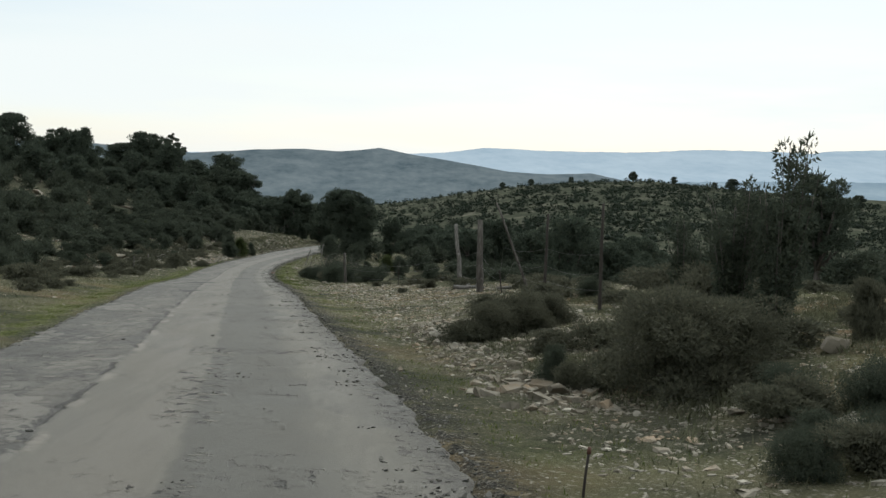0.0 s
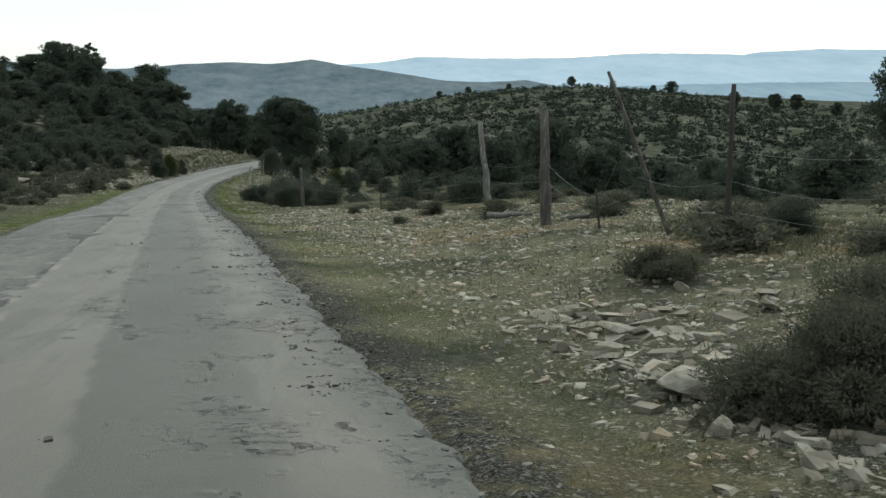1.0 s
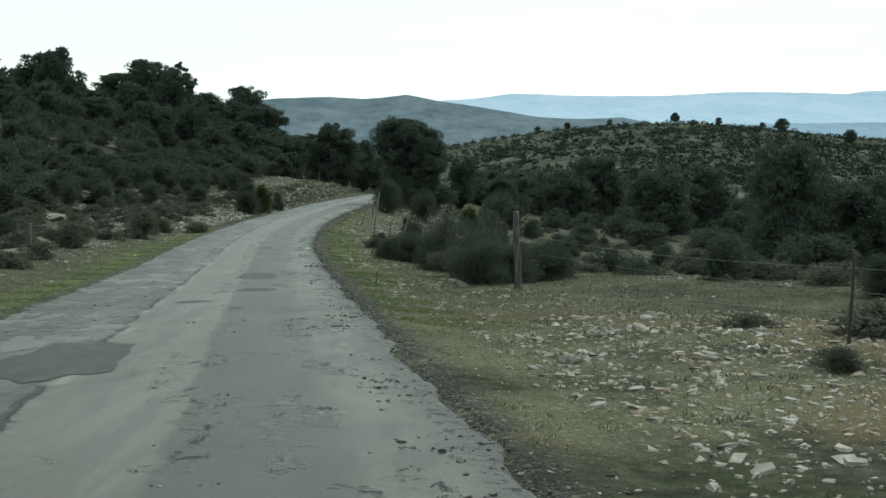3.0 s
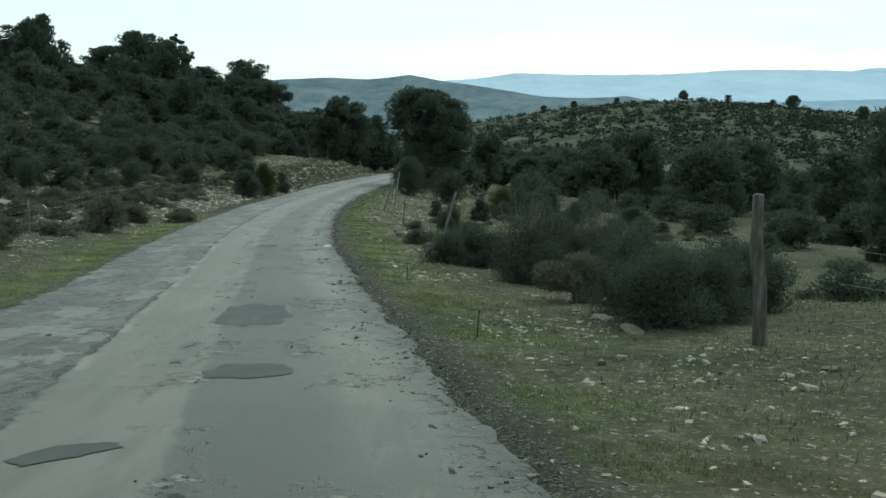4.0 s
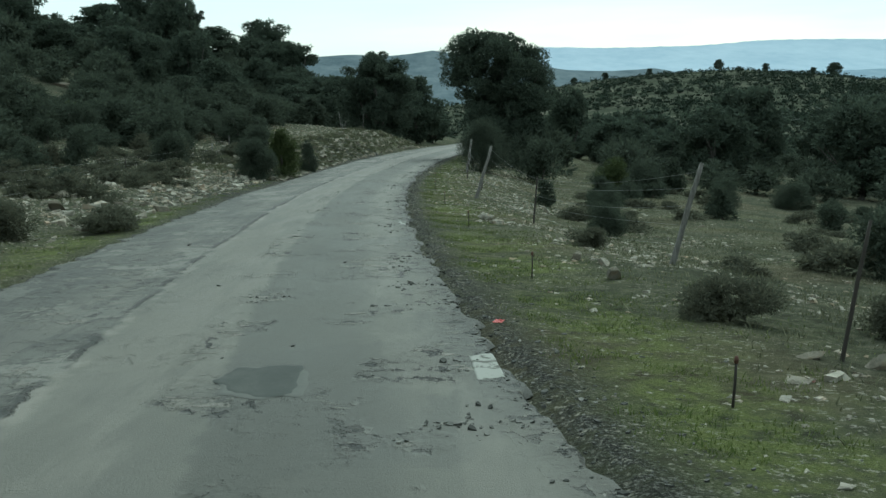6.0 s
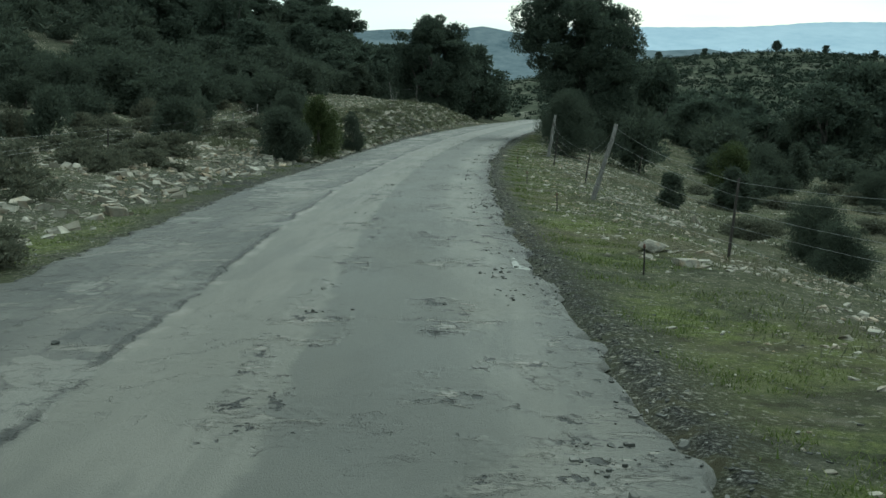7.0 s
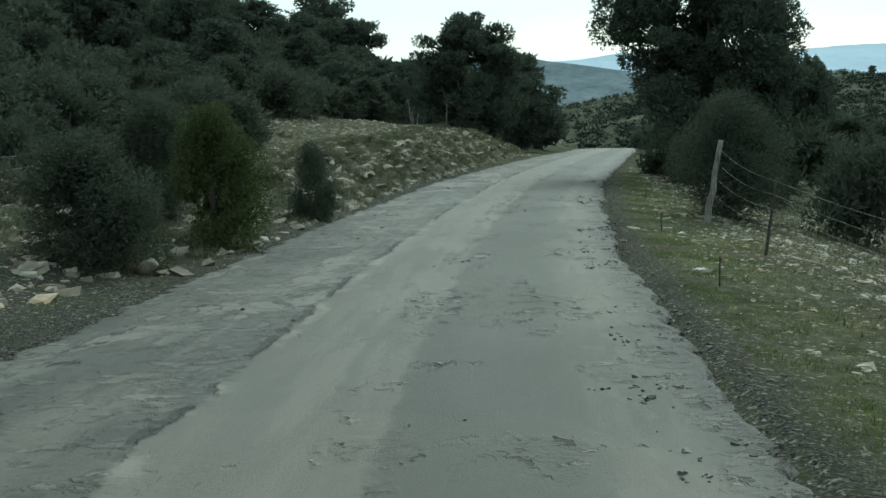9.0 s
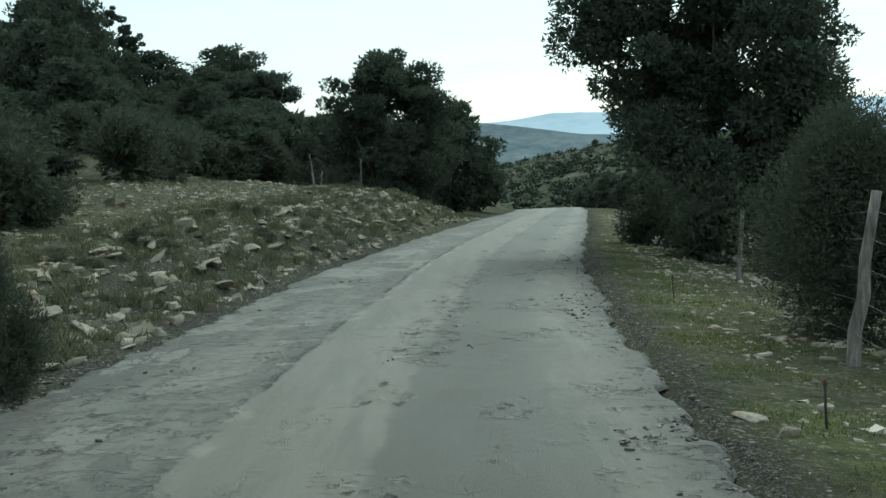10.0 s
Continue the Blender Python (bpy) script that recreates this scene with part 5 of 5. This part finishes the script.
def wire_fence(name, posts, label, heights=SPAN_HEIGHTS, gauge=0.002):
    ox, oy = posts[0][0], posts[0][1]
    oz = ground_z(ox, oy)
    root = empty(name, pose(ox, oy, oz))
    tagged(root, label, "fence")
    for i, (x, y, h, r, lx, ly, wood) in enumerate(posts):
        v, f = post_mesh(i + 3, h, r, (lx, ly))
        ob = mesh_object("post", v, f, (IRON, POST, BARK)[wood], root, True)
        ob.location = (x - ox, y - oy, ground_z(x, y) - oz)
        if not wood:
            tagged(ob, "thin rusty iron post")
    for k, q in enumerate(heights):
        pts = []
        for (x, y, h, r, lx, ly, w), (x2, y2, h2, r2, lx2, ly2, w2) in zip(posts, posts[1:]):
            a = Vector((x + lx * q, y + ly * q, ground_z(x, y) + min(h, 1.4) * q))
            b = Vector((x2 + lx2 * q, y2 + ly2 * q, ground_z(x2, y2) + min(h2, 1.4) * q))
            for j in range(8):
                t = j / 8
                p = a.lerp(b, t)
                p.z -= 0.09 * math.sin(math.pi * t) * (1 + 0.4 * math.sin(3 * k + x))
                p.z = max(p.z, ground_z(p.x, p.y) + 0.08)
                pts.append(p - Vector((ox, oy, oz)))
        v, f = tube(pts, [gauge] * len(pts), 4)
        mesh_object("wire", v, f, WIRE, root)
    return root


wire_fence("wire_fence", POSTS, "old wire fence on tall weathered wooden poles", (0.3, 0.55, 0.8), 0.002)
wire_fence("wire_fence", POSTS2[:1], "thin rusty iron fence post standing alone on the verge", ())
wire_fence("wire_fence", POSTS2[1:], "slack wire fence on leaning weathered posts below the verge", (0.2, 0.4, 0.6, 0.78, 0.95), 0.0022)
# bare stakes of a fence behind the stone bank
bank_posts = [(float(road_x(y)) - 6.6 - 0.5 * math.sin(y), y, 0.95 + 0.35 * math.sin(y * 2.3), 0.024, 0.22 * math.sin(3 * y), 0.0, 1) for y in (136, 138.5, 139.6, 142.5, 144, 146.5, 149, 151)]
wire_fence("wire_fence", bank_posts, "row of thin pale fence stakes behind the stone bank", (0.55, 0.8), 0.0015)
left_posts = [(-13.9, 62, 0.9, .03, .05, 0, 1), (-15.2, 72, 0.9, .03, .03, 0, 1), (-16.6, 84, 0.8, .02, .0, 0, 0), (-17.59, 98.47, .6, .02, .04, 0, 0), (-16.7, 108.44, .8, .03, .02, 0, 1), (-17.0, 114, .8, .03, .02, 0, 1)]
wire_fence("wire_fence", left_posts, "thin sagging wire fence at the foot of the slope")


# ---------------- marker stakes along the verge ----------------
def marker_stake():
    root = empty("marker_stake")
    v, f = tube([(0, 0, -0.15), (0, 0, 0.15), (0.006, 0, 0.29)], [0.009, 0.009, 0.008], 6)
    rod = mesh_object("rod", v, f, IRON, root, True)
    v, f = tube([(0.006, 0, 0.275), (0.006, 0, 0.3), (0.006, 0, 0.318)], [0.0135, 0.014, 0.009], 8)
    tagged(mesh_object("cap", v, f, RED, rod, True), "small faded red cap")
    return root


stake = marker_stake()
for n, (x, y) in enumerate([(1.3, 6.4), (-4.4, 54.6), (-5.15, 62.1), (-5.7, 68.8), (-6.3, 74.9), (-6.75, 82.6), (-7.1, 89.5), (-7.3, 95.7), (-7.25, 102.5), (-7.0, 108.5), (-6.3, 116.1)]):
    tagged(copy_thing(stake, pose(x, y, ground_z(x, y), 3 * math.sin(n), 4 * math.cos(n), 40 * n)), "short rusty iron marker stake with a red cap", "stake", "verge markers")
drop(stake)


# ---------------- patches and marks on the road ----------------
def road_patch(name, outline, material, label, lift=0.009, seed=0, ragged=0.045):
    """A thin irregular sheet on the asphalt with the given outline."""
    r = np.random.RandomState(seed)
    n = len(outline)
    cx, cy = np.mean(outline, 0)
    pts = []
    for i in range(n):
        a, b = np.array(outline[i]), np.array(outline[(i + 1) % n])
        for k in range(7):
            p = a + (b - a) * k / 7
            w = 2 * math.pi * len(pts) / (7 * n)
            lobes = 1.2 * math.sin(3 * w + seed) + 0.9 * math.sin(7 * w + 2 * seed) + 0.6 * math.sin(12 * w + 3 * seed)
            pts.append((p - [cx, cy]) * (1 + ragged * lobes + r.normal(0, ragged * 0.3)) + [cx, cy])

    def top(x, y):
        u = x - float(road_x(y))
        return float(road_z(y)) + 0.012 + 0.04 * (1 - (u / HALF) ** 2) + 0.006 * math.sin(3.1 * u + 0.7 * y) + lift

    verts, faces, rings = [], [], 14
    m = len(pts)
    for k in range(rings):
        s = 1 - k / rings
        for p in pts:
            x, y = cx + (p[0] - cx) * s, cy + (p[1] - cy) * s
            verts.append((x, y, top(x, y) - (0.004 if k == 0 else 0)))
    verts.append((cx, cy, top(cx, cy)))
    for k in range(rings - 1):
        for i in range(m):
            j = (i + 1) % m
            faces.append((k * m + i, k * m + j, (k + 1) * m + j, (k + 1) * m + i))
    for i in range(m):
        faces.append(((rings - 1) * m + i, (rings - 1) * m + (i + 1) % m, len(verts) - 1))
    ob = mesh_object(name, verts, faces, material, road, True)
    return tagged(ob, label)


def grown(outline, by):
    cx, cy = np.mean(outline, 0)
    return [(cx + (x - cx) * by + 0.03 * math.sin(9 * x), cy + (y - cy) * by + 0.05 * math.cos(7 * y)) for x, y in outline]


DARK = "smooth dark repair patch"
HOLE = [(-8.78, 69.16), (-8.72, 69.51), (-8.51, 69.56), (-8.32, 69.55), (-8.26, 69.15), (-8.26, 68.75), (-8.48, 68.7), (-8.67, 68.86)]
road_patch("patch_rim", grown(HOLE, 1.05), RIM, "pale crumbled rim of a patch", 0.006, 10)
road_patch("patch", HOLE, PATCH, DARK, seed=1)
HOLE = [(-7.3, 55.14), (-7.4, 56.79), (-7.13, 57.07), (-6.73, 56.86), (-6.48, 55.86), (-6.57, 55.06), (-6.85, 54.57), (-7.14, 54.68)]
road_patch("patch_rim", grown(HOLE, 1.05), RIM, "pale crumbled rim of a patch", 0.006, 20)
road_patch("patch", HOLE, PATCH, DARK, seed=2)
road_patch("patch", [(-7.52, 42.28), (-7.37, 43.77), (-6.54, 43.83), (-6.34, 41.92), (-6.82, 41.1)], PATCH, DARK, seed=3)
road_patch("patch", [(-6.8, 51.68), (-6.67, 52.07), (-6.15, 52.11), (-6.06, 51.66), (-6.33, 51.36), (-6.69, 51.43)], PATCH, DARK, seed=4)
road_patch("patch", [(-7.3, 48.81), (-7.12, 49.15), (-6.84, 49.29), (-6.76, 49.14), (-6.92, 48.9), (-7.15, 48.71)], PATCH, DARK, seed=5)
road_patch("patch", [(-5.73, 31.58), (-5.78, 32.68), (-5.29, 32.85), (-5.34, 32.05), (-5.35, 31.25)], PATCH, DARK, seed=6)
road_patch("paint_mark", [(-7.2, 69.94), (-7.04, 70.09), (-7.0, 69.29), (-7.18, 69.19)], ROADPAINT, "worn white paint mark", 0.004, seed=7, ragged=0.012)
road_patch("paint_mark", [(-8.08, 82.92), (-8.03, 82.97), (-8.0, 82.24), (-7.89, 82.15), (-7.91, 82.07), (-8.06, 82.17)], ROADPAINT, "worn white paint mark", 0.004, seed=8, ragged=0.012)


# ---------------- broken flakes of asphalt ----------------
def road_flakes():
    """Thin broken plates of asphalt lying in clusters where the surface crumbles."""
    r = np.random.RandomState(19)
    n = 90000
    y = 3 + 120 * r.rand(n) ** 1.15
    pick = r.rand(n)
    u = np.where(pick < 0.5, 1.75 + r.normal(0, 0.4, n), np.where(pick < 0.75, -1.6 + r.normal(0, 0.5, n), 0.45 + r.normal(0, 0.22, n)))
    x = road_x(y) + u
    dense = waves(x, y, 81, 2.6) + 0.9 * waves(x, y, 82, 0.55) - 0.85 + 0.55 * (np.abs(u - 2.1) < 0.3)
    keep = (dense > r.uniform(0, 0.7, n)) & (np.abs(u) < 2.38)
    x, y, u = x[keep], y[keep], u[keep]
    n = len(x)
    z = road_z(y) + 0.012 + 0.04 * (1 - (u / HALF) ** 2) + 0.006 * np.sin(3.1 * u + 0.7 * y)
    s = np.clip(r.lognormal(-4.5, 0.45, n), 0.005, 0.028)
    sides = 5
    a = np.arange(sides) * 2 * math.pi / sides + r.uniform(0, 6, (n, 1))
    rad = s[:, None] * r.uniform(0.4, 1.25, (n, sides))
    px, py = rad * np.cos(a) * 1.2, rad * np.sin(a)
    h = s[:, None] * r.uniform(0.2, 0.7, (n, 1))
    tilt = py * r.uniform(-0.5, 0.5, (n, 1)) + px * r.uniform(-0.4, 0.4, (n, 1))
    low = np.stack([x[:, None] + px, y[:, None] + py, z[:, None] + px * 0 - 0.01], 2)
    high = np.stack([x[:, None] + px * 0.93, y[:, None] + py * 0.93, z[:, None] + h + tilt], 2)
    v = np.concatenate([low, high, high.mean(1, keepdims=True)], 1)
    k = np.arange(sides)
    j = (k + 1) % sides
    tri = np.concatenate([np.stack([k, j, j + sides], 1), np.stack([k, j + sides, k + sides], 1), np.stack([k + sides, j + sides, k * 0 + 2 * sides], 1)])
    f = (tri[None] + (np.arange(n) * (2 * sides + 1))[:, None, None]).reshape(-1, 3)
    return tagged(new("road_flakes", mesh_from_arrays("road_flakes", v.reshape(-1, 3), f, FLAKE)), "broken dark flakes of old asphalt on the road", "asphalt flakes", kind="stuff")


road_flakes()


# ---------------- litter and dead wood ----------------
def scrap(name, x, y, w, material, label, category, seed):
    """A crumpled scrap lying on the verge."""
    r = np.random.RandomState(seed)
    n = 6
    z = ground_z(x, y)
    verts, faces = [], []
    for i in range(n):
        for j in range(n):
            verts.append((w * (i / (n - 1) - 0.5) * r.uniform(0.8, 1.1), w * 0.7 * (j / (n - 1) - 0.5) * r.uniform(0.8, 1.1), abs(r.normal(0, w * 0.06))))
    for i in range(n - 1):
        for j in range(n - 1):
            q = i * n + j
            faces.append((q, q + 1, q + n + 1, q + n))
    ob = mesh_object(name, verts, faces, material)
    sol = ob.modifiers.new("thickness", "SOLIDIFY")
    sol.thickness = 0.002
    ob.matrix_basis = pose(x, y, z + 0.006, 0, 0, 70 * seed)
    return tagged(ob, label, category)


scrap("wrapper", -6.9, 71.5, 0.11, REDSCRAP, "torn red wrapper lying on the gravel verge", "litter", 1)
scrap("wrapper", -5.0, 69.5, 0.08, REDSCRAP, "small torn red wrapper lying in the verge grass", "litter", 2)
scrap("paper_scrap", -7.2, 103.9, 0.16, PAPER, "pale scrap of paper on the verge", "litter", 3)


def dead_log(x, y, length, r, turn, seed):
    g = np.random.RandomState(seed)
    root = empty("dead_log", pose(x, y, ground_z(x, y) + r * 0.8, 0, 0, turn))
    pts = [((k / 6 - 0.5) * length, g.normal(0, r * 0.5), g.normal(0, r * 0.2) + r * 0.1) for k in range(7)]
    v, f = tube(pts, [r * q for q in (1.1, 1.0, 0.95, 0.85, 0.7, 0.5, 0.3)], 8)
    mesh_object("stem", v, f, POST, root, True)
    for k in (2, 4):
        p = Vector(pts[k])
        q = p + Vector((0.25 * length * g.uniform(0.5, 1), g.choice((-1, 1)) * 0.2 * length, r * 1.5))
        v, f = tube([p, p.lerp(q, 0.5) + Vector((0, 0, r * 0.4)), q], [r * 0.5, r * 0.35, r * 0.12], 6)
        mesh_object("limb", v, f, POST, root, True)
    return tagged(root, "bleached dead branch lying on stony ground", "dead wood", "dead wood")


scrap("flat_stone", -1.63, 34.0, 0.32, PATCH, "flat dark slab lying in the verge grass", "stone", 5)
dead_log(2.9, 33.1, 1.0, 0.07, 10, 1)
dead_log(4.0, 30.6, 1.4, 0.045, 35, 2)
